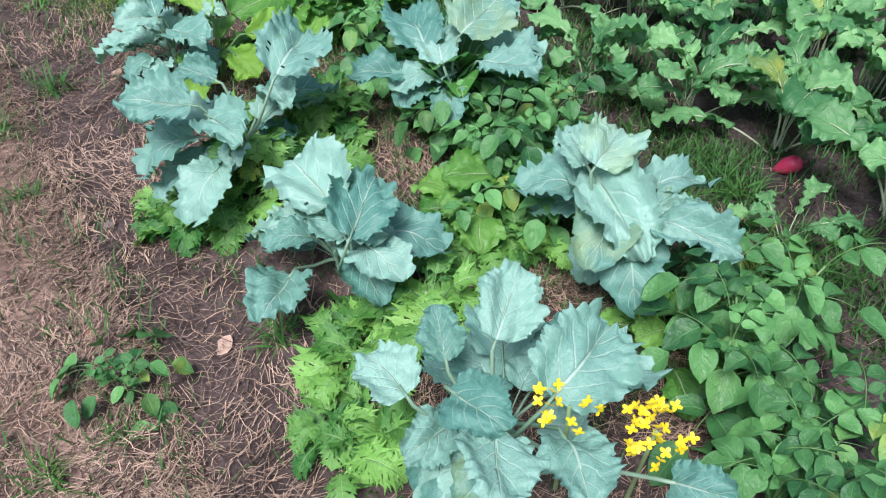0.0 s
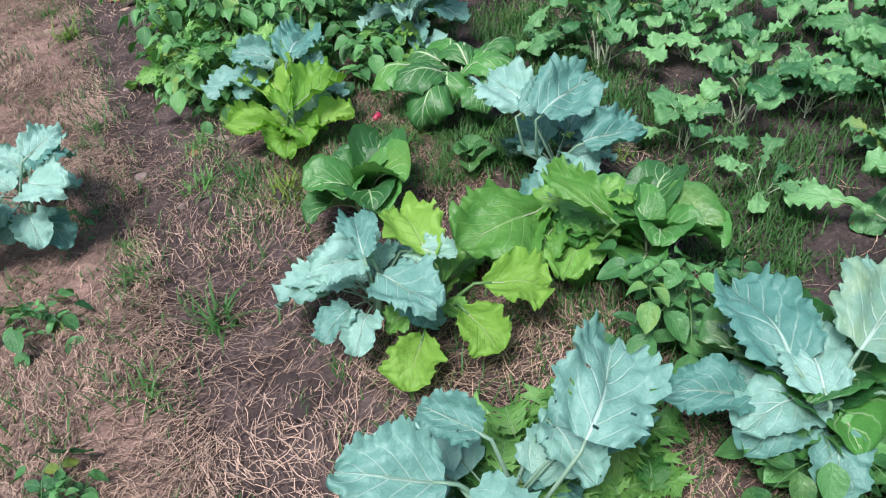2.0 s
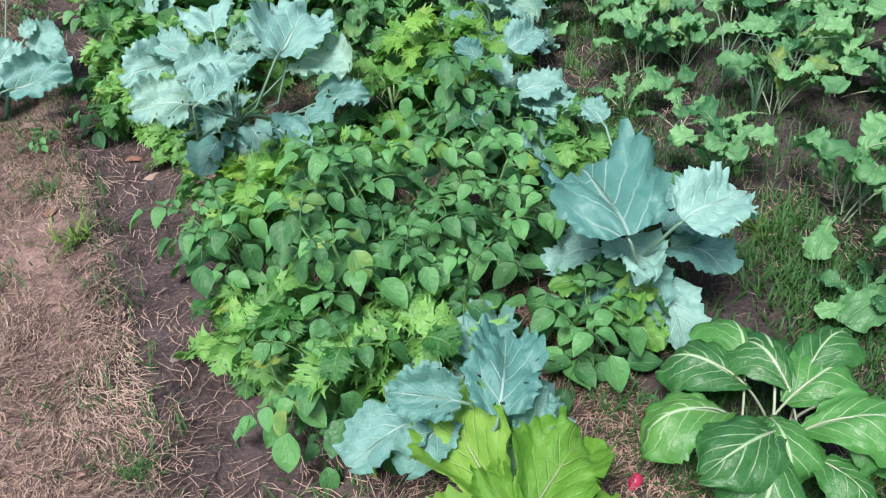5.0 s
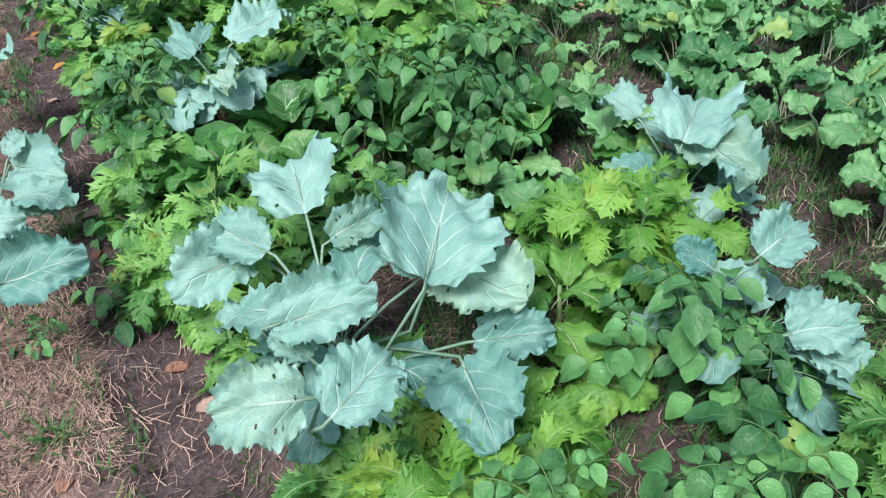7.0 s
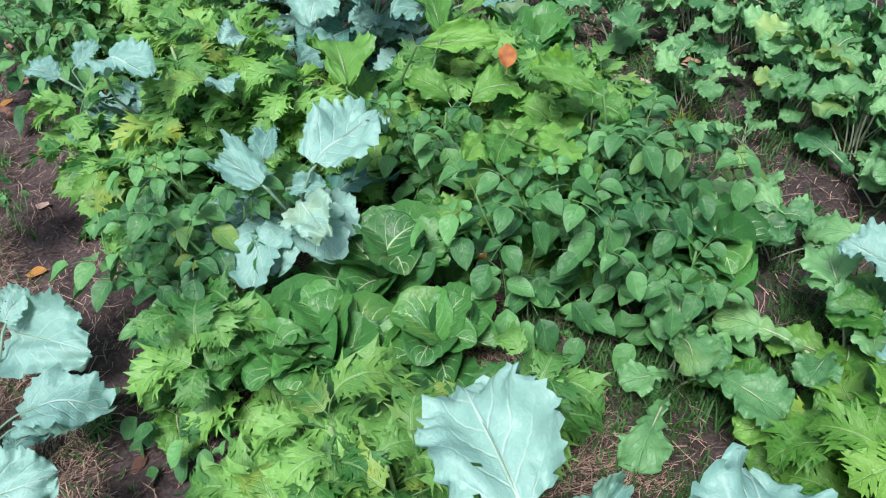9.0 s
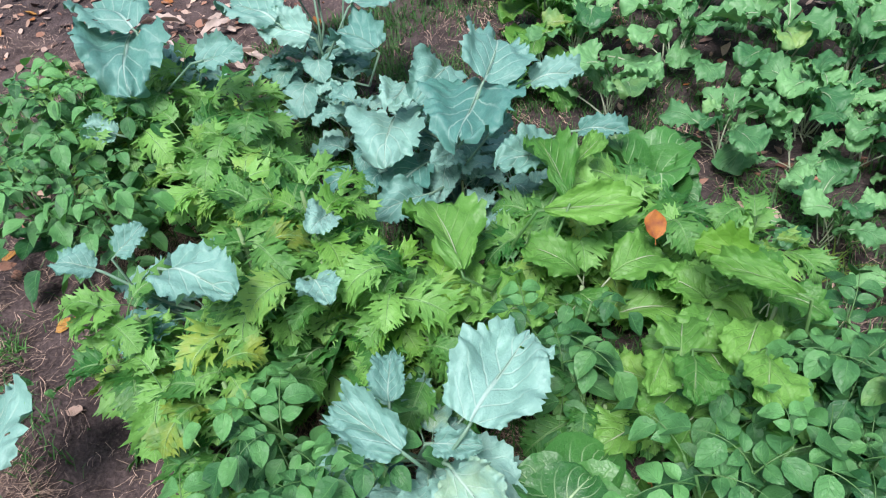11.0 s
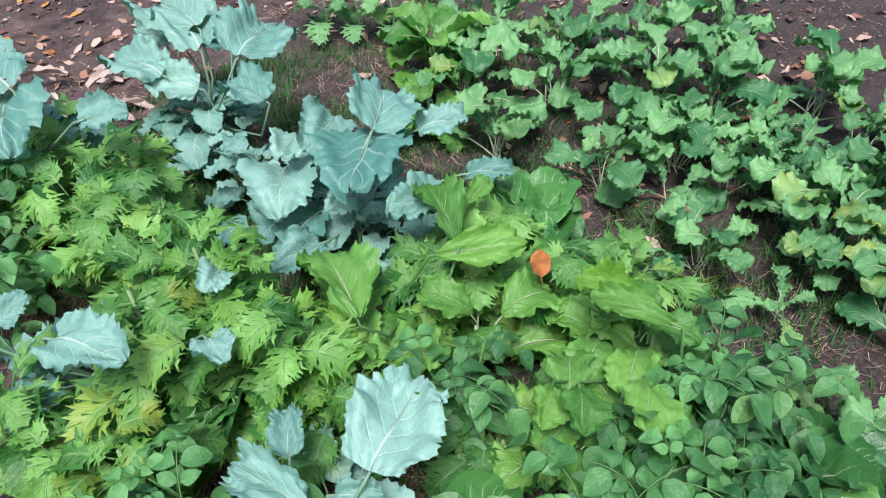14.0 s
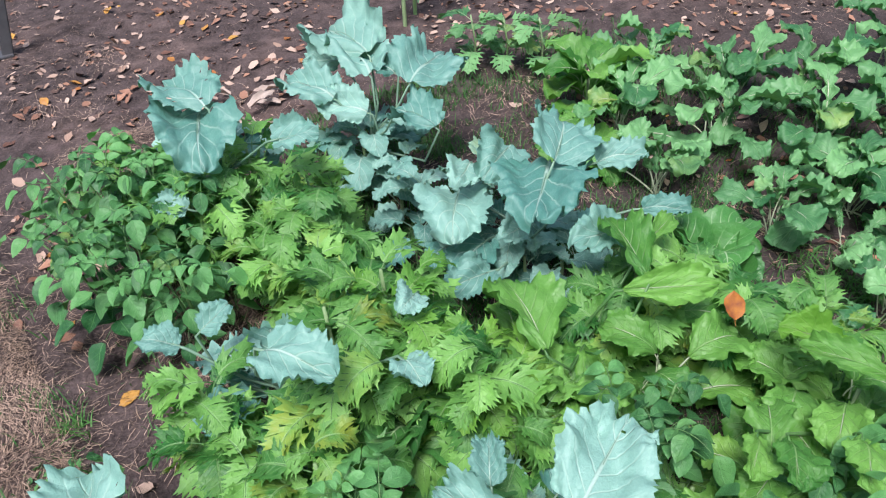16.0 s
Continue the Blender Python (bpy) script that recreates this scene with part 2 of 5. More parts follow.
xs, ys = steps(-1.8, 3.4, 0.03, 400), steps(0.6, 11.0, 0.035, 400)
ground_verts = [(x, y, lift(x, y)) for y in ys for x in xs]
ground_faces = [(j * len(xs) + i, j * len(xs) + i + 1, (j + 1) * len(xs) + i + 1, (j + 1) * len(xs) + i) for j in range(len(ys) - 1) for i in range(len(xs) - 1)]
ground = new("ground", make_mesh("ground", ground_verts, ground_faces, [soil_material()]))
tagged(ground, "uneven dark brown garden soil with a trodden furrow", "ground", kind="structure")


# ---- leaf shapes, one unit long, tip along +y, upper side +z ----
def blade(shape, width, rows, cols, ruffle, cup, droop, seed, fold=0.0, stalk=0.0, rise=60.0, mats=(KALE, STALK), thick=0.02, teeth=0.0, holes=0, lobing=0.05, pucker=0.0, laterals=6.0, hold=1.2):
    """A leaf blade as a curved grid, with a stalk of that length before it that rises and arches over."""
    rng = random.Random(seed)
    verts, uvs, faces, slots = [], [], [], []
    phase = [rng.uniform(0, 6.28) for _ in range(8)]
    lean = rng.uniform(-0.10, 0.10)
    curl = {-1: rng.uniform(-0.12, 0.30) * cup * 4, 1: rng.uniform(-0.12, 0.30) * cup * 4}
    n_teeth = rng.randint(11, 15)
    # axis: points and directions, from steep to level and on to drooping
    total, n_st = 1.0 + stalk, 5 if stalk else 0
    lengths = [stalk * k / max(n_st, 1) for k in range(n_st)] + [stalk + k / rows for k in range(rows + 1)]
    axis, y, z, last = [], 0.0, 0.0, 0.0
    for s in lengths:
        f = s / total
        ang = radians(rise) * (1 - f) ** hold - droop * max(0.0, f - 0.35) ** 1.3 * 2.0 if stalk else -droop * (s - 0.3) * 1.4
        y += math.cos(ang) * (s - last)
        z += math.sin(ang) * (s - last)
        last = s
        axis.append((y, z, ang))
    for k in range(rows + 1):
        v = k / rows
        y, z, ang = axis[n_st + k]
        w = shape(v, rng) * width * 0.5
        for i in range(cols + 1):
            u = -1 + 2 * i / cols
            u = math.copysign(1 - (1 - abs(u)) ** 1.35, u)
            half = 1 if u > 0 else -1
            edge, rim = abs(u) ** 1.6, abs(u) ** 5
            saw = (v * n_teeth + 0.9 * math.sin(v * 8 + phase[4] + half) + phase[6] + 0.4 * half) % 1.0 - 0.5
            jag = 1 + edge * lobing * (math.sin(11 * v + phase[0] + half) + 0.6 * math.sin(23 * v + phase[5] + 0.5 * half)) + rim * teeth * (1.0 * saw + 0.8 * rng.uniform(-1, 1))
            x = u * w * jag
            up = cup * abs(u) ** 1.5 * w * 2 + fold * abs(u) * w + curl[half] * abs(u) ** 3 * w
            up += ruffle * edge * (math.sin(v * 13 + phase[1] + 1.1 * half) + 0.6 * math.sin(v * 27 + phase[2] + 0.5 * half)) * (0.3 + v) * 0.6
            up += ruffle * rim * 0.75 * math.sin(v * 44 + phase[7] + 2 * half + 2.0 * math.sin(v * 9)) * (0.5 + 0.5 * v)
            up += ruffle * 0.5 * math.sin(v * 7 + u * 3 + phase[3]) + ruffle * 0.35 * math.sin(u * 9 + v * 4 + phase[4])
            up += pucker * (1 - rim) * min(1.0, 5 * abs(u)) * abs(math.cos(math.pi * laterals * (v - 0.425 * abs(u))))
            fwd = edge * w * 0.15 + rng.uniform(-1, 1) * teeth * edge * 0.05
            x += lean * v * v
            verts.append((x, y + fwd * math.cos(ang) - up * math.sin(ang), z + fwd * math.sin(ang) + up * math.cos(ang)))
            uvs.append((0.5 + u * 0.5, v))
    gone = {(rng.randrange(2, rows - 1), rng.randrange(cols)) for _ in range(holes)}
    for k in range(rows):
        for i in range(cols):
            if (k, i) in gone:
                continue
            a = k * (cols + 1) + i
            faces.append((a, a + 1, a + cols + 2, a + cols + 1))
            slots.append(0)
    # stalk and midrib, a tube under the blade
    ring, start = 5, len(verts)
    path = axis[:n_st] + axis[n_st:n_st + int(rows * 0.8)]
    for k, (y, z, ang) in enumerate(path):
        f = k / len(path)
        r = thick * (1 - 0.75 * f)
        xo = lean * max(0.0, (k - n_st) / rows) ** 2
        for j in range(ring):
            a = 6.283 * j / ring
            verts.append((xo + r * math.cos(a), y - (r * math.sin(a) - r * 0.6) * math.sin(ang), z + (r * math.sin(a) - r * 0.6) * math.cos(ang)))
            uvs.append((0.5, f))
        if k:
            for j in range(ring):
                a, b = start + (k - 1) * ring + j, start + (k - 1) * ring + (j + 1) % ring
                faces.append((a, b, b + ring, a + ring))
                slots.append(1)
    return make_mesh("leaf", verts, faces, mats, uvs, slots)


def kale_shape(v, rng):
    return (math.sin(math.pi * min(1.0, 0.06 + 0.92 * v) ** 0.72) ** 0.55) * (1 + 0.05 * rng.uniform(-1, 1)) if v < 0.999 else 0.12


def oval_shape(v, rng):
    return math.sin(math.pi * (0.04 + 0.945 * v) ** 1.15) ** 0.75 if v < 0.999 else 0.12


def lyre_shape(v, rng):
    if v < 0.55:
        return 0.08 + 0.62 * abs(math.sin(v * 17.1)) ** 0.7 * (0.3 + v)
    return 0.16 + 0.84 * max(0.0, math.sin(math.pi * ((v - 0.53) / 0.48) ** 0.85)) ** 0.6 if v < 0.999 else 0.2


def jagged(width, rows, seed, droop, stalk, rise, mats):
    """A deeply cut leaf: pointed lobes out of a narrow blade, each with teeth."""
    rng = random.Random(seed)
    verts, uvs, faces, slots = [], [], [], []
    n_st = 4
    total = 1 + stalk
    axis, y, z, last = [], 0.0, 0.0, 0.0
    for s in [stalk * k / n_st for k in range(n_st)] + [stalk + k / (2 * rows) for k in range(2 * rows + 1)]:
        f = s / total
        ang = radians(rise) * (1 - f) ** 1.2 - droop * max(0.0, f - 0.3) ** 1.3 * 2.0
        y += math.cos(ang) * (s - last)
        z += math.sin(ang) * (s - last)
        last = s
        axis.append((y, z, ang))

    def at(u, s, up=0.0):
        """A point u to the side of the axis at s along the blade."""
        f = min(max(s, 0.0), 1.0) * 2 * rows
        k = min(int(f), 2 * rows - 1)
        (y0, z0, a), (y1, z1, _) = axis[n_st + k], axis[n_st + k + 1]
        g = s * 2 * rows - k
        return (u, y0 + (y1 - y0) * g - up * math.sin(a), z0 + (z1 - z0) * g + up * math.cos(a))

    for side in (-1, 1):
        for k in range(rows):
            s0, s1 = k / rows, (k + 1) / rows
            mid = (s0 + s1) / 2
            reach = width * 0.5 * (0.30 + 0.78 * math.sin(math.pi * (0.18 + 0.72 * mid)) ** 1.0) * rng.uniform(0.8, 1.2)
            core = reach * (0.12 + 0.20 * mid)
            gap = 0.16 / rows
            fwd = reach * rng.uniform(0.35, 0.75)
            curl = rng.uniform(-0.2, 0.45) * reach * 1.6
            lobe = [(0.0, s0, 0), (core, s0, 0.2), (reach * 0.52, s0 + gap + fwd * 0.30, 0.4), (reach * 0.74, s0 + gap + fwd * 0.02, 0.5), (reach * 0.80, s0 + gap + fwd * 0.60, 0.8),
                    (reach * 1.08, mid + fwd * 0.8, 1.0), (reach * 0.66, mid + fwd * 0.62, 0.8), (reach * 0.80, mid + fwd * 1.25, 0.8), (reach * 0.46, s1 - gap * 1.6 + fwd * 0.45, 0.4), (core, s1, 0.2), (0.0, s1, 0)]
            first = len(verts)
            for u, s, h in lobe:
                verts.append(at(side * u, s, curl * h * h + rng.uniform(-0.01, 0.01)))
                uvs.append((0.5 + 0.5 * side * u / (width * 0.55), min(1.0, s)))
            order = [(0, 1, 9, 10), (1, 2, 8, 9), (2, 3, 4), (2, 4, 6, 8), (4, 5, 6), (6, 7, 8)]
            for f in order:
                face = tuple(first + i for i in f)
                faces.append(face if side > 0 else face[::-1])
                slots.append(0)
    first = len(verts)
    for u, s in ((-width * 0.16, 1.0), (-width * 0.2, 1.04), (-width * 0.1, 1.08), (0, 1.16), (width * 0.1, 1.08), (width * 0.2, 1.04), (width * 0.16, 1.0)):
        verts.append(at(u, s))
        uvs.append((0.5 + u / width, 0.99))
    faces.append(tuple(range(first, first + 7))[::-1])
    slots.append(0)
    start, ring = len(verts), 4
    path = axis[:-2]
    for k, (y, z, ang) in enumerate(path):
        r = 0.016 * (1 - 0.8 * k / len(path))
        for j in range(ring):
            a = 6.283 * j / ring
            verts.append((r * math.cos(a), y - (r * math.sin(a) - r * 0.4) * math.sin(ang), z + (r * math.sin(a) - r * 0.4) * math.cos(ang)))
            uvs.append((0.5, 0.0))
        if k:
            for j in range(ring):
                a, b = start + (k - 1) * ring + j, start + (k - 1) * ring + (j + 1) % ring
                faces.append((a, b, b + ring, a + ring))
                slots.append(1)
    return make_mesh("leaf", verts, faces, mats, uvs, slots)


def compound(seed, pairs, mats, rise, droop, size=0.42, plump=0.62):
    """A leaf of paired oval leaflets and one at the end, on an arching stalk."""
    rng = random.Random(seed)
    verts, uvs, faces, slots = [], [], [], []
    axis, y, z = [], 0.0, 0.0
    for k in range(13):
        f = k / 12
        ang = radians(rise) * (1 - f) ** 1.1 - droop * f * f
        axis.append((y, z, ang))
        y += math.cos(ang) / 12
        z += math.sin(ang) / 12

    def leaflet(origin, turn, size, tilt, ang):
        rows, cols = 6, 4
        first = len(verts)
        m = Matrix.Translation(origin) @ Matrix.Rotation(ang, 4, "X") @ Matrix.Rotation(turn, 4, "Z") @ Matrix.Rotation(tilt, 4, "X")
        wave = rng.uniform(0, 6)
        for k in range(rows + 1):
            v = k / rows
            w = plump * 0.5 * size * (math.sin(math.pi * (0.03 + 0.95 * v ** 0.8)) ** 0.8 if k < rows else 0.03)
            for i in range(cols + 1):
                u = -1 + 2 * i / cols
                p = m @ Vector((u * w, v * size + 0.10 * size, 0.42 * abs(u) * w + 0.05 * size * math.sin(v * 6 + u + wave) - 0.22 * size * v * v))
                verts.append(p)
                uvs.append((0.5 + 0.5 * u, v))
        for k in range(rows):
            for i in range(cols):
                a = first + k * (cols + 1) + i
                faces.append((a, a + 1, a + cols + 2, a + cols + 1))
                slots.append(0)

    for k in range(pairs):
        f = 0.36 + 0.56 * k / pairs
        y, z, ang = axis[int(f * 12)]
        grow = size * (0.62 + 0.38 * k / max(1, pairs - 1))
        for side in (-1, 1):
            leaflet((0, y, z), side * -rng.uniform(1.0, 1.35), grow * rng.uniform(0.75, 1.15), rng.uniform(-0.5, 0.35), ang * 0.7)
    y, z, ang = axis[12]
    leaflet((0, y, z), rng.uniform(-0.15, 0.15), size * 1.15, 0.0, ang)
    start, ring = len(verts), 4
    for k, (y, z, ang) in enumerate(axis):
        r = 0.013 * (1 - 0.6 * k / 12)
        for j in range(ring):
            a = 6.283 * j / ring
            verts.append((r * math.cos(a), y - r * math.sin(a) * math.sin(ang), z + r * math.sin(a) * math.cos(ang)))
            uvs.append((0.5, 0.0))
        if k:
            for j in range(ring):
                a, b = start + (k - 1) * ring + j, start + (k - 1) * ring + (j + 1) % ring
                faces.append((a, b, b + ring, a + ring))
                slots.append(1)
    return make_mesh("leaf", verts, faces, mats, uvs, slots)


KALE_BLADES = [blade(kale_shape, 1.02, 42, 18, 0.085 + 0.012 * (k % 3), 0.14, 0.25 + 0.10 * k, 10 + k, teeth=0.085, thick=0.010, lobing=0.085, pucker=0.008, laterals=5.0, mats=(KALE, KALE_STALK), holes=(0, 0, 2, 0, 7, 0, 0, 3, 0)[k]) for k in range(9)]
KALE_SMALL = [blade(kale_shape, 0.8, 24, 10, 0.08, 0.12, 0.8, 30 + k, stalk=0.75, rise=(75, 60, 45)[k], teeth=0.10, thick=0.016, lobing=0.08, mats=(KALE, KALE_STALK)) for k in range(3)]
PAK_LEAVES = [blade(oval_shape, 0.84, 20, 14, 0.035, 0.30, 0.35, 50 + k, stalk=0.32, rise=(88, 80, 66, 94)[k], hold=0.75, mats=(PAKCHOI, PALE_STALK), thick=0.026, pucker=0.022) for k in range(4)]
WILTED_LEAVES = [blade(oval_shape, 0.66, 22, 14, 0.05, -0.16, (1.7, 1.3, 0.9, 2.1)[k], 55 + k, stalk=0.6, rise=(88, 80, 84, 70)[k], hold=0.6, mats=(PAKCHOI, PALE_STALK), thick=0.014, pucker=0.022) for k in range(4)]
NAPA_LEAVES = [blade(oval_shape, 0.85, 24, 14, 0.085, 0.18, 0.7, 60 + k, stalk=0.12, rise=(72, 50, 28)[k], lobing=0.09, mats=(NAPA, PALE_STALK), thick=0.02, teeth=0.07, pucker=0.02) for k in range(3)]
MUSTARD_LEAVES = [blade(oval_shape, 0.74, 28, 12, 0.07, 0.10, 0.8, 70 + k, stalk=0.35, rise=(80, 66, 50, 36)[k], mats=(MUSTARD, PALE_STALK), thick=0.014, teeth=0.12, lobing=0.09, pucker=0.016) for k in range(4)]
RADISH_LEAVES = [blade(lyre_shape, 0.52, 40, 10, 0.06, 0.08, (1.3, 0.9, 0.6, 0.4, 1.0)[k], 80 + k, stalk=0.55, rise=(98, 90, 76, 46, 88)[k], mats=(RADISH, PALE_STALK), thick=0.014, teeth=0.12, lobing=0.05, pucker=0.012, hold=(0.28, 0.35, 0.45, 1.0, 0.3)[k]) for k in range(5)]
MIZUNA_LEAVES = [jagged(0.80, 8 + k % 2, 90 + k, 0.75, 0.45, (78, 62, 45, 28)[k % 4], (MIZUNA, GREEN_STALK)) for k in range(8)]
PALE_MIZUNA_LEAVES = [jagged(0.80, 8 + k % 2, 94 + k, 0.7, 0.5, (84, 70, 55, 36)[k % 4], (PALE_MIZUNA, GREEN_STALK)) for k in range(4)]
POTATO_LEAVES = [compound(100 + k, 2, (POTATO, GREEN_STALK), (62, 45, 30, 15)[k], 0.6, 0.50, 0.72) for k in range(4)]
BEAN_LEAVES = [compound(110 + k, 1, (POTATO, GREEN_STALK), (70, 45)[k], 0.6, 0.5, 0.75) for k in range(2)]


# ---- plants ----
def thing(name, x, y, label, category, group):
    ob = new(name)
    ob.location = (x, y, lift(x, y))
    ob.empty_display_size = 0.05
    return tagged(ob, label, category, group)


def child(name, mesh, parent, m, label=""):
    ob = new(name, mesh)
    ob.parent = parent
    ob.matrix_basis = m
    if label:
        ob["label"] = label
    return ob


def rosette(parent, meshes, n, length, seed, low=0.0, high=0.02, loose=0.02):
    """Leaves round a crown, the inner ones steeper and younger."""
    rng = random.Random(seed)
    turn = rng.uniform(0, 6.28)
    if high > 0.06:
        child("stem", tube([(0, 0, -0.02), (0.006, 0.004, high * 0.5), (0, 0, high + 0.01)], 0.008, 0.005, STALK, 5), parent, Matrix.Identity(4))
    for k in range(n):
        f = k / max(1, n - 1)
        mesh = meshes[(k * 3 + rng.randrange(2)) % len(meshes)] if loose > 0.05 else meshes[min(len(meshes) - 1, int(f * len(meshes)))]
        size = length * rng.uniform(0.78, 1.12) * (0.8 + 0.2 * f)
        m = Matrix.Translation((rng.uniform(-loose, loose), rng.uniform(-loose, loose), low + (high - low) * (1 - f)))
        m = m @ Matrix.Rotation(turn + k * 2.4 + rng.uniform(-0.3, 0.3), 4, "Z") @ Matrix.Rotation(radians(rng.uniform(-12, 10)), 4, "X") @ Matrix.Rotation(radians(rng.uniform(-15, 15)), 4, "Y")
        child("leaf", mesh, parent, m @ Matrix.Diagonal((size * rng.uniform(0.9, 1.1), size, size, 1)))


def tube(points, r0, r1, mat, sides=6):
    verts, faces = [], []
    for k, p in enumerate(points):
        q = Vector(points[min(k + 1, len(points) - 1)]) - Vector(points[max(k - 1, 0)])
        side = q.cross(Vector((0.31, 0.95, 0.1))).normalized()
        other = q.cross(side).normalized()
        r = r0 + (r1 - r0) * k / (len(points) - 1)
        for j in range(sides):
            a = 6.283 * j / sides
            verts.append(Vector(p) + side * r * math.cos(a) + other * r * math.sin(a))
        if k:
            for j in range(sides):
                a, b = (k - 1) * sides + j, (k - 1) * sides + (j + 1) % sides
                faces.append((a, b, b + sides, a + sides))
    faces.append(tuple(range(len(verts) - sides, len(verts))))
    return make_mesh("stem", verts, faces, [mat])


SEED = [500]


def fresh():
    SEED[0] += 1
    return SEED[0]


KALE_KIND = ("kale_plant", "tall kale plant with broad waxy blue-green wavy leaves", "kale", "kale plants in the bed")
MUSTARD_KIND = ("mustard_plant", "mustard plant with large bright green crinkled leaves", "mustard greens", "broad mustard plants in the bed")
NAPA_KIND = ("napa_cabbage", "light yellow-green napa cabbage with open crinkled leaves", "cabbage", "")
BROAD_BLADES = [blade(oval_shape, 1.0, 34, 16, 0.075, 0.12, 0.5 + 0.1 * k, 130 + k, teeth=0.09, thick=0.010, lobing=0.08, pucker=0.02, mats=(MUSTARD, PALE_STALK)) for k in range(3)]
NAPA_BLADES = [blade(oval_shape, 1.15, 34, 16, 0.10, 0.20, 0.4, 140 + k, teeth=0.10, thick=0.012, lobing=0.11, pucker=0.022, mats=(NAPA, PALE_STALK)) for k in range(3)]


def kale_plant(crown, leaves, kind=KALE_KIND, blades=KALE_BLADES, young=KALE_SMALL, count=14, stalk_mat=KALE_STALK):
    """A kale with its large leaves where they stand, each on a stalk from the stem, and young ones in its heart."""
    rng = random.Random(fresh())
    x, y = crown
    top = max(l[2] for l in leaves)
    plant = thing(kind[0], x, y, *kind[1:])
    base = plant.location.copy()
    mx, my = sum(l[0] for l in leaves) / len(leaves) - x, sum(l[1] for l in leaves) / len(leaves) - y
    head = Vector((mx * 0.6, my * 0.6, top * 0.45))
    stem = [(0, 0, -0.02), head * 0.4 + Vector((0.008, 0, 0)), head]
    child("stem", tube(stem, 0.011, 0.008, stalk_mat), plant, Matrix.Identity(4))
    for k, (bx, by, bz, tx, ty, tz, wide) in enumerate(leaves):
        root, tip = Vector((bx, by, bz)) - base, Vector((tx, ty, tz)) - base
        ahead = tip - root
        length = ahead.length
        ahead.normalize()
        up = Vector((-0.12 + rng.uniform(-0.2, 0.2), -0.42 + rng.uniform(-0.2, 0.2), 0.88))
        up = (up - ahead * up.dot(ahead)).normalized()
        turn = Matrix((ahead.cross(up), ahead, up)).transposed().to_4x4()
        mesh = blades[(k * 3 + SEED[0]) % len(blades)]
        size = max(0.10, length)
        leaf = child("leaf", mesh, plant, Matrix.Translation(root) @ turn @ Matrix.Diagonal((size * wide * 0.93, size, size * 0.9, 1)))
        start = head * rng.uniform(0.5, 0.95)
        out = (root - start).length
        bend = (start * 0.4 + root * 0.6) + Vector((0, 0, -0.08 * out)) - ahead * 0.18 * out
        early = start * 0.7 + bend * 0.3 + Vector((0, 0, 0.05 * out))
        stalk = child("leaf_stalk", tube([start, early, bend, root - ahead * 0.02, root + ahead * 0.02], 0.005, 0.0034, stalk_mat), leaf, Matrix.Identity(4))
        stalk.matrix_parent_inverse = leaf.matrix_basis.inverted()
    for k in range(count):
        size = rng.uniform(0.08, 0.19)
        m = Matrix.Translation(head * rng.uniform(0.4, 0.95)) @ Matrix.Rotation(rng.uniform(0, 6.28), 4, "Z") @ Matrix.Rotation(radians(rng.uniform(-20, 10)), 4, "X")
        child("leaf", young[k % 3], plant, m @ Matrix.Diagonal((size, size, size, 1)))


def kalefill_plant(x, y, height):
    s = fresh()
    plant = thing("kale_plant", x, y, "young kale plant with small waxy blue-green leaves", "kale", "kale plants in the bed")
    rosette(plant, KALE_SMALL, 11, 0.13, s, 0.0, max(0.02, height - 0.12), 0.06)


def mizuna_plant(x, y, height):
    s = fresh()
    plant = thing("mizuna_plant", x, y, "bright green mizuna with deeply cut feathery leaves", "mustard greens", "mizuna plants in the bed")
    rosette(plant, MIZUNA_LEAVES, 30, min(0.15, 0.075 + height * 0.17), s, 0.0, max(0.02, height - 0.13), 0.07)


def pale_mizuna_plant(x, y, height):
    plant = thing("mizuna_plant", x, y, "yellow-green mizuna with deeply cut feathery leaves", "mustard greens", "mizuna plants in the bed")
    rosette(plant, PALE_MIZUNA_LEAVES, 24, 0.13, fresh(), 0.0, max(0.02, height - 0.13), 0.06)


def potato_plant(x, y, height):
    s = fresh()
    rng = random.Random(s)
    plant = thing("potato_plant", x, y, "leafy potato plant with matt green oval leaflets", "potato plant", "potato plants in the bed")
    for k in range(4):
        lean = Vector((rng.uniform(-0.10, 0.10), rng.uniform(-0.10, 0.10), height * rng.uniform(0.78, 0.98)))
        child("stem", tube([(0, 0, -0.02), lean * 0.5 + Vector((0.01, 0.01, 0)), lean], 0.005, 0.003, GREEN_STALK, 5), plant, Matrix.Identity(4))
        turn = rng.uniform(0, 6.28)
        for j in range(5):
            f = (0.3, 0.5, 0.7, 0.88, 1.0)[j]
            size = rng.uniform(0.105, 0.175) * (1.1 - 0.25 * f)
            m = Matrix.Translation(lean * f) @ Matrix.Rotation(turn + j * 2.4, 4, "Z") @ Matrix.Rotation(radians(rng.uniform(-15, 12)), 4, "X")
            child("leaf", POTATO_LEAVES[(3 - j) % 4 if j < 4 else 0], plant, m @ Matrix.Diagonal((size, size, size, 1)))


def radish_plant(x, y, height):
    s = fresh()
    if height < 0.17:
        plant = thing("radish_plant", x, y, "low radish plant with rounded leaves flat on the soil", "radish", "low radish plants in the bed")
        rosette(plant, RADISH_LEAVES[2:4], 7, 0.13, s)
    else:
        plant = thing("radish_plant", x, y, "upright radish plant with lobed green leaves on pale stalks", "radish", "tall radish plants in the bed")
        rosette(plant, [RADISH_LEAVES[k] for k in (0, 4, 0, 1, 2, 3)], 10, 0.075 + height * 0.42, s, 0.0, 0.03, 0.03)


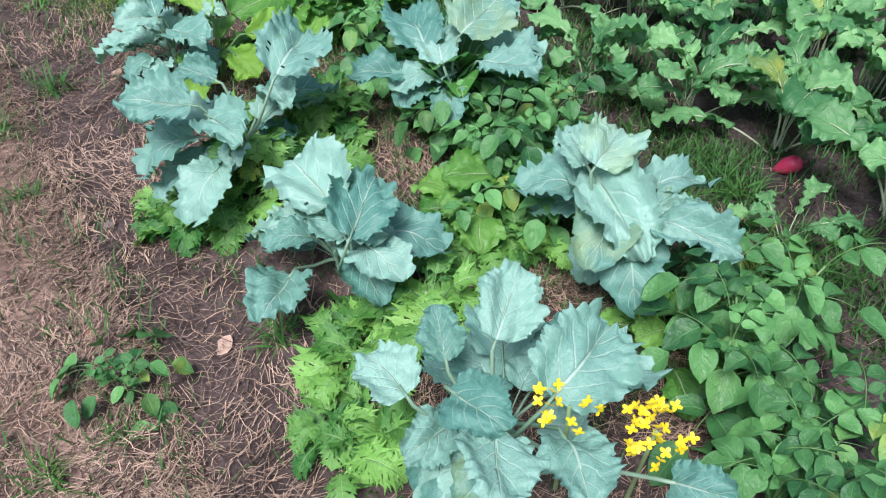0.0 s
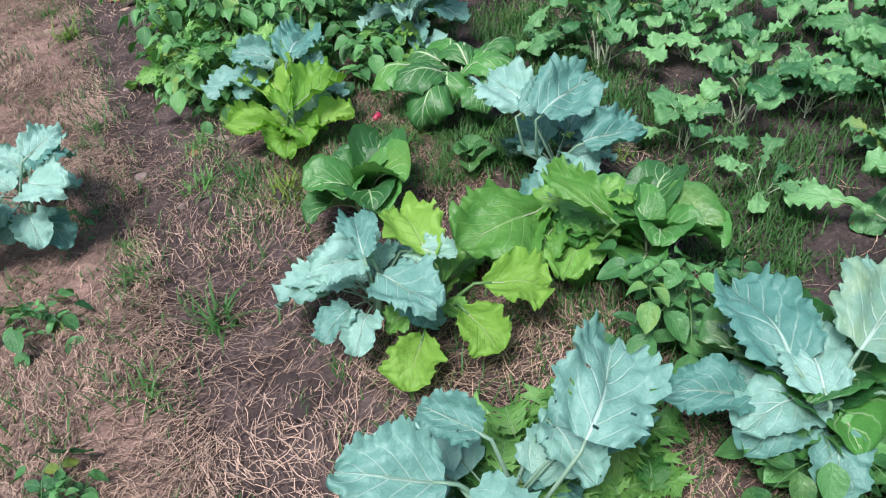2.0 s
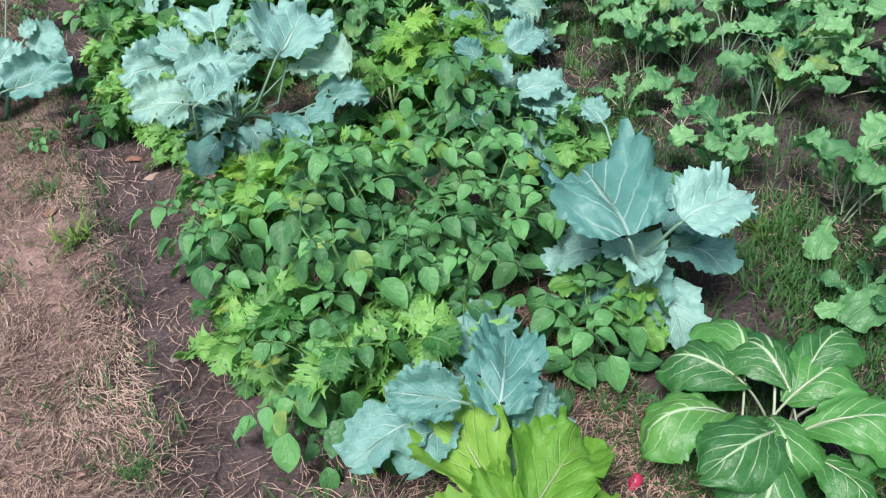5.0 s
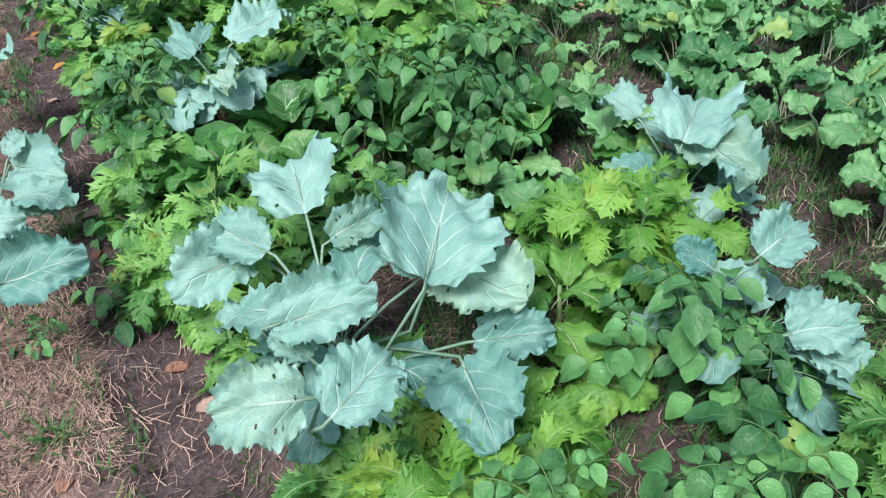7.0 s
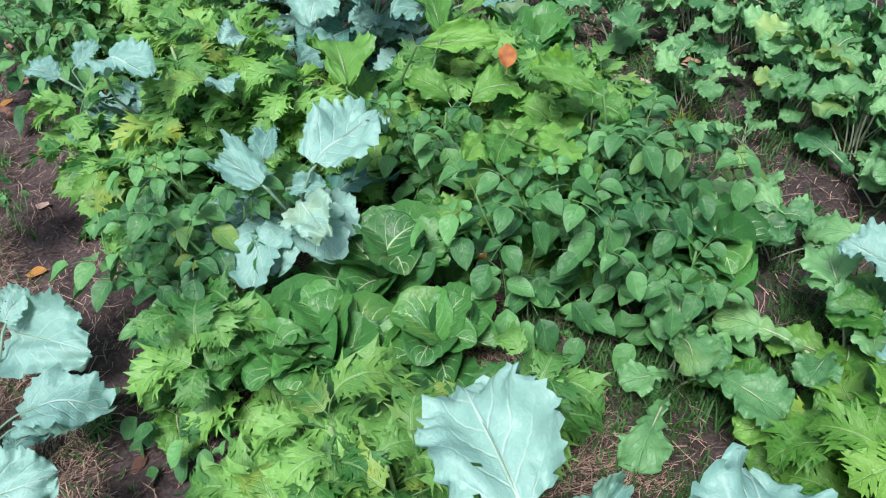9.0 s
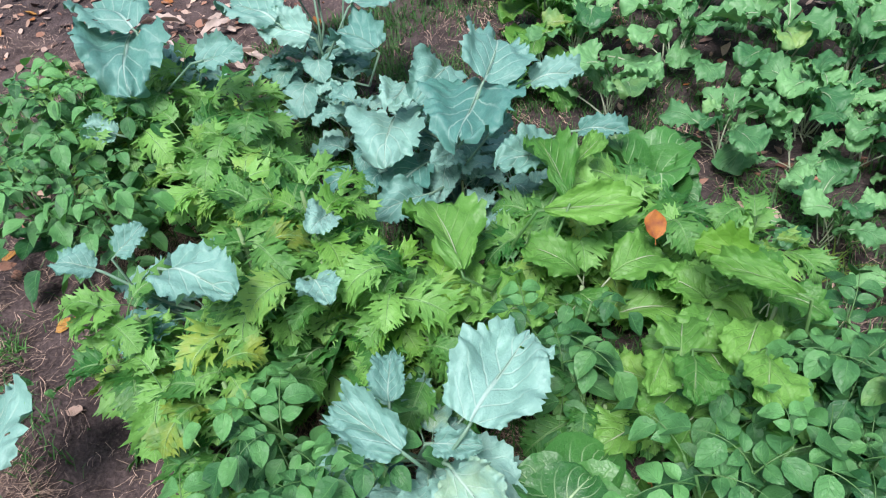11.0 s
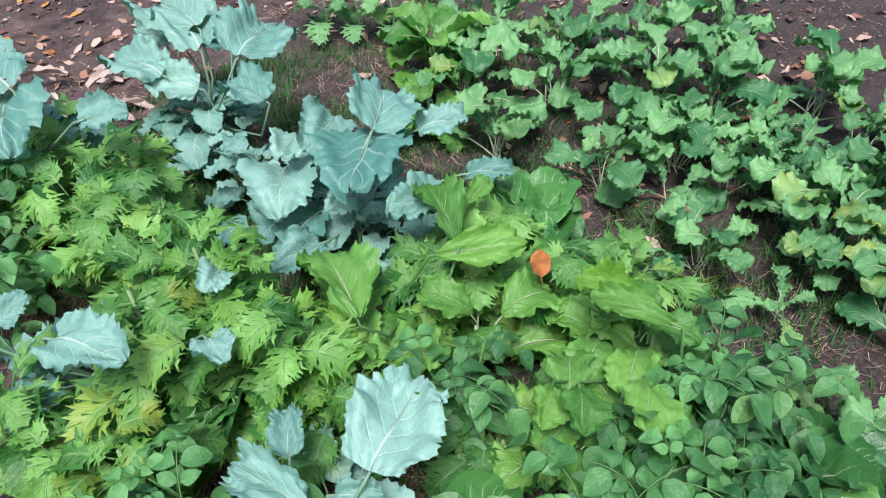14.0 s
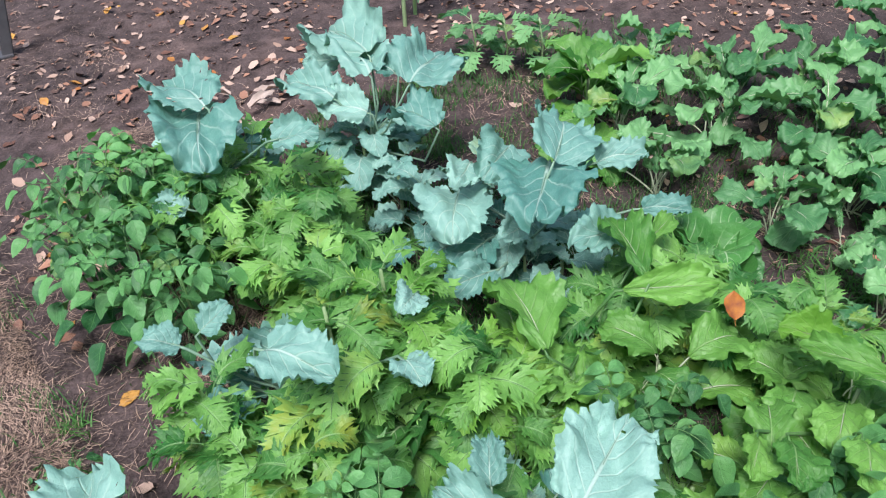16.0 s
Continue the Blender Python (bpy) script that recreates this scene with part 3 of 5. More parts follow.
def mustard_plant(x, y, height):
    s = fresh()
    plant = thing("mustard_plant", x, y, "mustard plant with large bright green crinkled leaves", "mustard greens", "broad mustard plants in the bed")
    rosette(plant, MUSTARD_LEAVES, 10, 0.09 + height * 0.26, s, 0.0, max(0.02, height - 0.18), 0.04)


def pakchoi_plant(x, y, height, radius):
    s = fresh()
    plant = thing("pak_choi", x, y, "dark glossy pak choi rosette with pale veins", "pak choi", "pak choi plants in the bed")
    rosette(plant, [PAK_LEAVES[3], PAK_LEAVES[0], PAK_LEAVES[1], PAK_LEAVES[2]], 15 if radius > 0.1 else 8, radius, s, 0.0, height * 0.5)


def wilted_pakchoi(x, y, radius):
    plant = thing("pak_choi", x, y, "tall wilted pak choi with drooping grey-green leaves", "pak choi", "pak choi plants in the bed")
    rosette(plant, WILTED_LEAVES, 13, radius, fresh(), 0.0, 0.05, 0.055)


def bean_plant(x, y, height, radius):
    s = fresh()
    plant = thing("seedling", x, y, "small green broadleaf seedling on bare soil", "seedling", "seedlings beside the furrow")
    rosette(plant, BEAN_LEAVES, 15, radius * 1.25, s, 0.0, 0.06, 0.03)


def grass_mesh(seed, n, length, mat, droop=0.9):
    rng = random.Random(seed)
    verts, faces, uvs = [], [], []
    for _ in range(n):
        a, r = rng.uniform(0, 6.28), rng.uniform(0, 0.05)
        px, py = r * math.cos(a), r * math.sin(a)
        out, size, w = rng.uniform(0, 6.28), length * rng.uniform(0.5, 1.1), rng.uniform(0.0018, 0.004)
        first, rise = len(verts), rng.uniform(0.5, 1.4)
        d, z = 0.0, -0.005
        for k in range(5):
            f = k / 4
            ang = rise - droop * f * 1.3
            c, s = math.cos(out), math.sin(out)
            for e in (-1, 1):
                ww = w * (1 - f) * e + 0.0001 * e
                verts.append((px + c * d - s * ww, py + s * d + c * ww, z))
                uvs.append((0.5 + 0.4 * e, f))
            d += math.cos(ang) * size / 4
            z += math.sin(ang) * size / 4
            if k:
                b = first + 2 * k
                faces.append((b - 2, b - 1, b + 1, b))
    return make_mesh("grass_blades", verts, faces, [mat], uvs)


TUFTS = [grass_mesh(200 + k, 46, 0.075 + 0.012 * k, GRASS) for k in range(4)]


def grass_tuft(x, y, height=0.0):
    rng = random.Random(fresh())
    ob = new("grass_tuft", rng.choice(TUFTS))
    size = rng.uniform(0.8, 1.4)
    ob.matrix_basis = Matrix.Translation((x, y, lift(x, y))) @ Matrix.Rotation(rng.uniform(0, 6.28), 4, "Z") @ Matrix.Diagonal((size, size, size, 1))
    tagged(ob, "tuft of short green grass growing from the soil", "grass", "grass tufts on the soil")


def dry_leaf_mesh(seed, mat):
    rng = random.Random(seed)
    rows, cols = 7, 6
    verts, faces, uvs = [], [], []
    curl, ph = rng.uniform(0.1, 0.5), rng.uniform(0, 6)
    for k in range(rows + 1):
        v = k / rows
        w = 0.36 * (math.sin(math.pi * (0.03 + 0.95 * v)) ** 0.7 if 0 < k < rows else 0.05) * rng.uniform(0.88, 1.08)
        for i in range(cols + 1):
            u = -1 + 2 * i / cols
            verts.append((u * w, v - 0.5, 0.05 + curl * 0.4 * (u * w) ** 2 * 3 + 0.06 * math.sin(5 * v + 3 * u + ph) * abs(u) + curl * 0.35 * (v - 0.5) ** 2))
            uvs.append((0.5 + 0.5 * u, v))
    for k in range(rows):
        for i in range(cols):
            a = k * (cols + 1) + i
            faces.append((a, a + 1, a + cols + 2, a + cols + 1))
    n = len(verts)
    for e in (-0.012, 0.012):
        verts += [(e, -0.5, 0.06), (e * 0.7, -0.72, 0.10)]
        uvs += [(0.5, 0), (0.5, 0)]
    faces.append((n, n + 1, n + 3, n + 2))
    return make_mesh("fallen_leaf", verts, faces, [mat], uvs)


DRY_LEAVES = [dry_leaf_mesh(300 + k, (DRY, DRY_PALE, DRY, DRY_PALE, DRY_GOLD, DRY)[k]) for k in range(6)]
RED_LEAF = dry_leaf_mesh(320, DRY_RED)


def fallen_leaf(x, y, z=0.0):
    rng = random.Random(fresh())
    ob = new("fallen_leaf", rng.choice(DRY_LEAVES))
    size = rng.uniform(0.045, 0.07)
    ob.matrix_basis = Matrix.Translation((x, y, lift(x, y) + 0.002)) @ Matrix.Rotation(rng.uniform(0, 6.28), 4, "Z") @ Matrix.Rotation(rng.uniform(-0.25, 0.25), 4, "X") @ Matrix.Diagonal((size, size, size, 1))
    tagged(ob, "dry brown fallen leaf lying on the soil", "fallen leaf", "fallen leaves on the soil")


# ---- kale plants: crown, then each large leaf as base, tip, width to length ----
kale_plant((0.38, 1.037), [
    (0.17, 1.03, 0.36, 0.15, 1.13, 0.40, 1.00),
    (0.34, 1.03, 0.40, 0.45, 1.13, 0.44, 0.80),
    (0.36, 0.89, 0.40, 0.52, 0.95, 0.44, 0.95),
    (0.24, 1.00, 0.36, 0.26, 0.88, 0.40, 0.85),
    (0.26, 0.90, 0.36, 0.20, 0.78, 0.40, 1.00),
    (0.36, 0.85, 0.34, 0.33, 0.73, 0.38, 1.00),
    (0.23, 0.99, 0.28, 0.13, 0.96, 0.32, 0.85),
    (0.27, 1.08, 0.33, 0.28, 1.12, 0.37, 0.85),
    (0.47, 0.72, 0.31, 0.52, 0.64, 0.35, 0.85),
])
kale_plant((0.265, 1.655), [
    (0.25, 1.56, 0.33, 0.22, 1.77, 0.37, 0.85),
    (0.25, 1.47, 0.31, 0.37, 1.60, 0.35, 0.85),
    (0.25, 1.51, 0.28, 0.21, 1.63, 0.32, 0.85),
    (0.26, 1.57, 0.26, 0.32, 1.46, 0.30, 0.85),
    (0.14, 1.61, 0.13, 0.03, 1.48, 0.17, 0.85),
])
kale_plant((0.897, 1.387), [
    (0.79, 1.36, 0.36, 0.92, 1.42, 0.40, 0.95),
    (0.80, 1.40, 0.33, 0.81, 1.51, 0.37, 0.85),
    (0.85, 1.21, 0.28, 0.93, 1.04, 0.32, 0.60),
    (0.83, 1.41, 0.28, 0.75, 1.14, 0.32, 0.60),
    (0.88, 1.26, 0.25, 0.97, 1.19, 0.29, 0.60),
])
kale_plant((0.883, 2.078), [
    (0.83, 2.04, 0.34, 1.03, 2.13, 0.38, 0.95),
    (0.74, 2.08, 0.30, 0.76, 2.30, 0.34, 0.80),
    (0.67, 2.10, 0.23, 0.53, 2.16, 0.27, 0.70),
    (0.86, 1.97, 0.28, 0.94, 1.81, 0.32, 0.80),
    (0.76, 2.02, 0.28, 0.80, 2.17, 0.32, 0.85),
    (0.72, 2.02, 0.20, 0.81, 2.12, 0.24, 0.85),
])
kale_plant((0.177, 2.096), [
    (0.08, 2.08, 0.34, -0.08, 2.14, 0.38, 0.95),
    (0.30, 2.04, 0.38, 0.45, 2.18, 0.42, 0.85),
    (0.16, 2.13, 0.36, 0.08, 2.21, 0.40, 0.70),
    (0.11, 2.06, 0.31, 0.15, 1.88, 0.35, 0.70),
    (0.30, 2.15, 0.28, 0.30, 2.01, 0.32, 0.70),
])
kale_plant((0.812, 3.086), [
    (0.69, 3.00, 0.35, 0.90, 3.10, 0.39, 0.80),
    (0.70, 3.12, 0.31, 0.66, 3.33, 0.35, 0.85),
    (0.79, 2.94, 0.27, 0.96, 2.90, 0.31, 0.70),
    (0.68, 3.10, 0.31, 0.82, 3.12, 0.35, 0.85),
])
kale_plant((0.12, 2.779), [
    (0.12, 2.73, 0.28, 0.13, 2.87, 0.32, 0.70),
    (0.12, 2.74, 0.27, -0.01, 2.73, 0.31, 0.80),
    (0.15, 2.71, 0.23, 0.22, 2.53, 0.27, 0.80),
    (0.23, 2.77, 0.23, 0.32, 2.68, 0.27, 0.60),
])
kale_plant((0.134, 4.067), [
    (0.16, 3.82, 0.29, 0.27, 3.99, 0.33, 0.75),
    (0.11, 3.89, 0.28, -0.02, 3.96, 0.32, 0.70),
    (0.20, 3.80, 0.23, 0.27, 3.84, 0.27, 0.80),
])
kale_plant((0.749, 4.234), [
    (0.72, 4.05, 0.38, 0.89, 4.06, 0.42, 1.00),
    (0.60, 4.08, 0.36, 0.67, 4.41, 0.40, 0.80),
    (0.67, 4.21, 0.23, 0.65, 4.04, 0.27, 0.85),
    (0.88, 4.64, 0.28, 0.87, 4.73, 0.32, 0.85),
])
kale_plant((-0.776, 3.68), [
    (-0.64, 3.54, 0.31, -0.53, 3.60, 0.35, 0.90),
    (-0.67, 3.54, 0.23, -0.56, 3.40, 0.27, 0.90),
    (-0.67, 3.55, 0.28, -0.73, 3.59, 0.32, 0.85),
])
kale_plant((-0.118, 5.406), [
    (-0.06, 5.62, 0.42, -0.02, 5.88, 0.46, 0.85),
    (0.09, 5.25, 0.45, 0.25, 5.49, 0.49, 0.95),
    (0.17, 5.36, 0.36, 0.27, 5.17, 0.40, 0.90),
    (-0.21, 5.64, 0.34, -0.41, 5.58, 0.38, 0.80),
    (-0.17, 5.58, 0.38, -0.28, 5.71, 0.42, 0.80),
    (-0.21, 5.09, 0.44, -0.37, 5.11, 0.48, 0.95),
    (-0.18, 5.00, 0.48, -0.03, 5.06, 0.52, 0.90),
    (-0.22, 5.32, 0.41, -0.01, 5.27, 0.45, 0.70),
    (-0.03, 5.55, 0.38, 0.11, 5.56, 0.42, 0.70),
    (0.17, 5.20, 0.28, 0.32, 5.11, 0.32, 0.70),
    (0.12, 5.16, 0.28, 0.09, 4.93, 0.32, 0.80),
    (0.11, 5.33, 0.40, 0.05, 5.42, 0.44, 0.70),
    (-0.17, 5.25, 0.36, -0.20, 5.29, 0.40, 0.85),
])
kale_plant((1.038, 5.591), [
    (0.93, 5.52, 0.34, 1.14, 5.69, 0.38, 0.85),
    (1.00, 5.58, 0.30, 1.02, 5.33, 0.34, 0.80),
    (0.80, 5.08, 0.35, 0.94, 5.11, 0.39, 0.90),
    (0.92, 5.71, 0.32, 0.89, 5.84, 0.36, 0.85),
])
kale_plant((0.836, 5.042), [
    (0.71, 5.12, 0.32, 0.67, 5.16, 0.36, 0.90),
    (0.75, 4.92, 0.28, 0.88, 4.86, 0.32, 0.80),
    (0.73, 5.14, 0.28, 0.74, 4.99, 0.32, 0.70),
    (0.78, 4.96, 0.22, 0.82, 4.80, 0.26, 0.70),
])
kale_plant((-0.978, 6.365), [
    (-0.84, 6.78, 0.11, -0.67, 6.58, 0.15, 0.80),
    (-0.83, 6.75, 0.16, -0.78, 6.79, 0.20, 0.85),
    (-0.90, 6.17, 0.28, -0.73, 6.11, 0.32, 0.90),
    (-0.81, 5.91, 0.28, -0.58, 5.87, 0.32, 0.75),
    (-0.87, 7.10, 0.28, -0.80, 7.33, 0.32, 0.85),
])
kale_plant((-0.058, 6.743), [
    (-0.03, 6.58, 0.43, 0.17, 6.68, 0.47, 0.90),
    (-0.12, 6.74, 0.38, -0.07, 6.83, 0.42, 0.70),
    (-0.16, 6.62, 0.40, -0.23, 6.79, 0.44, 0.55),
    (-0.09, 6.55, 0.36, -0.09, 6.39, 0.40, 0.80),
    (-0.09, 6.62, 0.36, -0.03, 6.55, 0.40, 0.60),
])
kale_plant((-0.356, 7.392), [
    (-0.39, 7.21, 0.52, -0.29, 7.04, 0.56, 0.75),
    (-0.53, 7.48, 0.38, -0.59, 7.52, 0.42, 0.90),
    (-0.47, 7.48, 0.40, -0.42, 7.47, 0.44, 0.85),
    (-0.12, 7.09, 0.43, -0.12, 6.98, 0.47, 0.85),
    (-0.01, 7.21, 0.48, -0.07, 7.16, 0.52, 0.85),
])
kale_plant((-0.123, 8.671), [
    (-0.17, 8.23, 0.59, -0.23, 8.47, 0.63, 0.90),
    (-0.17, 8.32, 0.53, -0.29, 8.01, 0.57, 0.80),
    (-0.07, 7.92, 0.58, 0.04, 7.83, 0.62, 0.80),
    (-0.34, 8.04, 0.38, -0.41, 8.08, 0.42, 0.85),
])
kale_plant((0.407, 8.382), [
    (0.51, 8.14, 0.49, 0.74, 8.29, 0.53, 0.95),
    (0.51, 8.47, 0.48, 0.50, 8.85, 0.52, 0.80),
    (0.46, 8.36, 0.45, 0.50, 8.69, 0.49, 0.70),
    (0.31, 8.37, 0.40, 0.21, 8.61, 0.44, 0.75),
    (0.50, 7.97, 0.40, 0.45, 8.17, 0.44, 0.80),
    (0.39, 8.27, 0.36, 0.26, 8.41, 0.40, 0.85),
    (0.56, 8.36, 0.43, 0.49, 8.49, 0.47, 0.85),
    (0.46, 8.64, 0.40, 0.33, 8.71, 0.44, 0.85),
])
kale_plant((0.513, 7.663), [
    (0.56, 7.41, 0.53, 0.74, 7.55, 0.57, 0.95),
    (0.60, 7.48, 0.47, 0.38, 7.26, 0.51, 0.90),
    (0.70, 7.39, 0.48, 0.83, 7.32, 0.52, 0.70),
    (0.42, 7.70, 0.32, 0.25, 7.51, 0.36, 0.90),
    (0.65, 7.19, 0.40, 0.45, 7.18, 0.44, 0.70),
    (0.80, 7.29, 0.33, 0.89, 7.18, 0.37, 0.60),
    (0.60, 7.68, 0.43, 0.43, 7.57, 0.47, 0.85),
    (0.47, 7.71, 0.40, 0.36, 7.60, 0.44, 0.85),
    (0.55, 7.39, 0.36, 0.64, 7.43, 0.40, 0.85),
    (0.34, 7.40, 0.24, 0.17, 7.39, 0.28, 0.70),
    (0.51, 7.48, 0.28, 0.40, 7.43, 0.32, 0.85),
])
kale_plant((0.366, 7.104), [
    (0.20, 6.98, 0.36, 0.28, 7.23, 0.40, 0.75),
    (0.46, 7.00, 0.40, 0.63, 6.85, 0.44, 0.50),
    (0.51, 6.98, 0.43, 0.60, 7.21, 0.47, 0.50),
    (0.65, 7.11, 0.40, 0.75, 7.12, 0.44, 0.60),
], MUSTARD_KIND, BROAD_BLADES, MUSTARD_LEAVES, 6, GREEN_STALK)
kale_plant((0.785, 6.497), [
    (0.67, 6.44, 0.46, 0.58, 6.60, 0.50, 0.45),
    (0.44, 6.49, 0.38, 0.35, 6.40, 0.42, 0.80),
    (0.56, 6.41, 0.38, 0.45, 6.32, 0.42, 0.85),
    (0.41, 6.54, 0.36, 0.31, 6.47, 0.40, 0.70),
], MUSTARD_KIND, BROAD_BLADES, MUSTARD_LEAVES, 6, GREEN_STALK)
kale_plant((0.648, 2.868), [
    (0.60, 2.81, 0.20, 0.36, 2.72, 0.24, 0.95),
    (0.68, 2.61, 0.28, 0.61, 2.83, 0.32, 0.45),
    (0.72, 2.78, 0.13, 0.57, 2.60, 0.17, 0.70),
], MUSTARD_KIND, BROAD_BLADES, MUSTARD_LEAVES, 6, GREEN_STALK)
kale_plant((0.769, 1.729), [
    (0.71, 1.62, 0.18, 0.57, 1.67, 0.22, 0.75),
    (0.78, 1.68, 0.13, 0.77, 1.52, 0.17, 0.70),
], MUSTARD_KIND, BROAD_BLADES, MUSTARD_LEAVES, 6, GREEN_STALK)
kale_plant((0.111, 3.755), [
    (0.11, 3.69, 0.18, 0.10, 3.97, 0.22, 0.60),
    (0.12, 3.65, 0.20, 0.31, 3.75, 0.24, 0.75),
    (0.07, 3.70, 0.12, -0.09, 3.77, 0.16, 0.60),
    (0.16, 3.65, 0.12, 0.31, 3.61, 0.16, 0.65),
    (0.10, 3.69, 0.08, 0.05, 3.54, 0.12, 0.95),
    (0.11, 3.63, 0.18, 0.11, 3.78, 0.22, 0.50),
], NAPA_KIND, NAPA_BLADES, NAPA_LEAVES, 6, GREEN_STALK)
kale_plant((0.26, 2.70), [
    (0.27, 2.70, 0.24, 0.24, 2.86, 0.30, 0.80),
    (0.36, 2.62, 0.20, 0.50, 2.56, 0.20, 0.85),
    (0.20, 2.60, 0.12, 0.12, 2.48, 0.10, 0.85),
    (0.30, 2.60, 0.16, 0.34, 2.47, 0.14, 0.80),
], MUSTARD_KIND, NAPA_BLADES, MUSTARD_LEAVES, 4, GREEN_STALK)
kale_plant((0.66, 6.66), [
    (0.74, 6.58, 0.40, 0.63, 6.68, 0.44, 0.55),
], MUSTARD_KIND, NAPA_BLADES, MUSTARD_LEAVES, 3, GREEN_STALK)
# ---- mizuna ----
for spot in (
    (-0.34, 8.2, 0.46), (-0.2, 8.08, 0.49), (-0.12, 7.91, 0.49), (-0.09, 8.18, 0.52), (0.02, 7.95, 0.49), (-0.35, 8.55, 0.44),
    (-0.06, 7.63, 0.44), (-0.09, 7.79, 0.46), (-0.2, 7.33, 0.54), (-0.49, 7.33, 0.44), (-0.38, 7.04, 0.42), (-0.07, 7.15, 0.5),
    (0.02, 7.04, 0.5), (0.06, 6.91, 0.37), (0.52, 7.07, 0.4), (0.79, 6.84, 0.4), (0.88, 6.72, 0.37), (-0.44, 7.17, 0.4),
    (-0.01, 7.4, 0.5), (0.74, 7.04, 0.4), (-0.24, 7.21, 0.44), (-0.38, 6.4, 0.37), (-0.19, 5.87, 0.39), (-0.33, 5.9, 0.37),
):
    mizuna_plant(*spot)
for spot in (
    (0.13, 5.92, 0.29), (-0.02, 5.28, 0.24), (-0.23, 5.59, 0.24),
    (-0.15, 5.09, 0.29), (-0.12, 5.71, 0.26), (-0.25, 6, 0.39), 
    (0.84, 4.64, 0.34), (-0.4, 5.98, 0.29), (0.03, 4.19, 0.34),
    (-0.16, 4.41, 0.32), (0.14, 4.16, 0.32), (-0.26, 4.53, 0.24), (-0.01, 2.12, 0.17), (0.24, 2.15, 0.26), (0.39, 2.07, 0.18),
):
    mizuna_plant(*spot)
for spot in (
    (0.09, 2.04, 0.17), (0.38, 1.39, 0.24), (0.23, 1.4, 0.18), (0.12, 1.21, 0.16), (0.65, 1.53, 0.19), (0.44, 2.2, 0.24),
    (0.33, 6.6, 0.26), 
):
    mizuna_plant(*spot)
for spot in (
    (0.6, 5.43, 0.44), (0.66, 5.52, 0.42), (0.72, 5.38, 0.46), (0.8, 5.3, 0.42), (-0.08, 4.92, 0.34), (0.12, 4.9, 0.34), (0.02, 4.83, 0.36), (0.22, 5.02, 0.24),
    (-0.02, 7.28, 0.52), (0.06, 7.02, 0.46),
):
    pale_mizuna_plant(*spot)
# ---- potato ----
for spot in (
    (-0.66, 8.25, 0.37), (-0.49, 8.47, 0.4), (-0.39, 8.27, 0.4), (-0.63, 8.64, 0.34), (-0.57, 8.05, 0.42), (-0.46, 7.84, 0.42),
    (-0.28, 6.89, 0.36), (0.34, 6.75, 0.37), (-0.33, 8.1, 0.42), (0.58, 6.34, 0.37), (-0.46, 6.74, 0.3), (0.33, 6.26, 0.4),
    (-0.29, 6.65, 0.39), (0.17, 4.71, 0.36), (0.04, 4.64, 0.36), (0.46, 4.62, 0.32), (0.58, 5.12, 0.36),
    (0.47, 4.47, 0.26), (0.32, 4.52, 0.24), (-0.2, 4.81, 0.3), (0.17, 4.53, 0.4), (0.04, 4.38, 0.36),
):
    potato_plant(*spot)
for spot in (
    (-0.14, 4.15, 0.26), (0.24, 4.3, 0.3), (0.51, 4.05, 0.16), (0.70, 4.95, 0.3), (0.75, 2.44, 0.22), (0.78, 1.77, 0.24),
    (0.82, 1.94, 0.19), (0.97, 1.83, 0.24), (0.84, 0.88, 0.29), (0.85, 0.69, 0.24), (0.7, 0.65, 0.29), (0.67, 1.57, 0.16),
    (1, 0.98, 0.24), (0.5, 6.13, 0.36), (0.62, 5.98, 0.32), (0.72, 6.36, 0.36), (0.66, 6.2, 0.34), (0.85, 6.3, 0.34),
):
    potato_plant(*spot)
# ---- radish ----
for spot in (
    (1.36, 7.98, 0.5), (2.05, 7.25, 0.5), (2.15, 7.7, 0.5), (2.35, 7.5, 0.5), (1.85, 7.85, 0.48), (1.65, 7.15, 0.46),
    (1.6, 7.7, 0.46), (1.9, 7.45, 0.46), (1.75, 8.25, 0.46), (2.7, 7.7, 0.46), (2.29, 6.98, 0.44), (1.55, 1.46, 0.42),
    (1.59, 6.27, 0.4), (1.41, 3.88, 0.4), (1.27, 3.67, 0.4), (1.63, 6.54, 0.39), (1.21, 7.6, 0.37), (1.3, 5.78, 0.37),
    (1.59, 5.46, 0.37), (1.74, 2.58, 0.37), (1.42, 1.71, 0.37), (1.83, 2.88, 0.36), (1.34, 7.21, 0.34), (1.44, 6.04, 0.34),
):
    radish_plant(*spot)
for spot in (
    (0.55, 5.89, 0.34), (0.88, 5.7, 0.34), (1.39, 5.21, 0.34), (1.39, 4.18, 0.34), (1.46, 2.47, 0.34), (1.25, 1.99, 0.34),
    (1.48, 3.14, 0.32), (1.81, 6.86, 0.29), (1.2, 4.49, 0.29), (1.28, 6.73, 0.24), (1.02, 6.08, 0.24), (1.23, 3.1, 0.19),
    (1.15, 3.88, 0.16), (1.46, 7, 0.14), (1.19, 4.98, 0.14), (1.29, 4.8, 0.14), (1.29, 6.46, 0.12), (1.3, 1.19, 0.12),
    (1.26, 2.77, 0.1),
):
    radish_plant(*spot)
# ---- kalefill ----
for spot in (
    (0.4, 8.09, 0.34), (0.4, 7.85, 0.37), (0.56, 7.78, 0.37), (0.39, 7.7, 0.24), (0.5, 7.46, 0.29), (0.59, 7.39, 0.34),
    (0.39, 8.35, 0.29), (3.15, 8.75, 0.45), (3.35, 8.6, 0.5), (3.5, 8.85, 0.5),
):
    kalefill_plant(*spot)
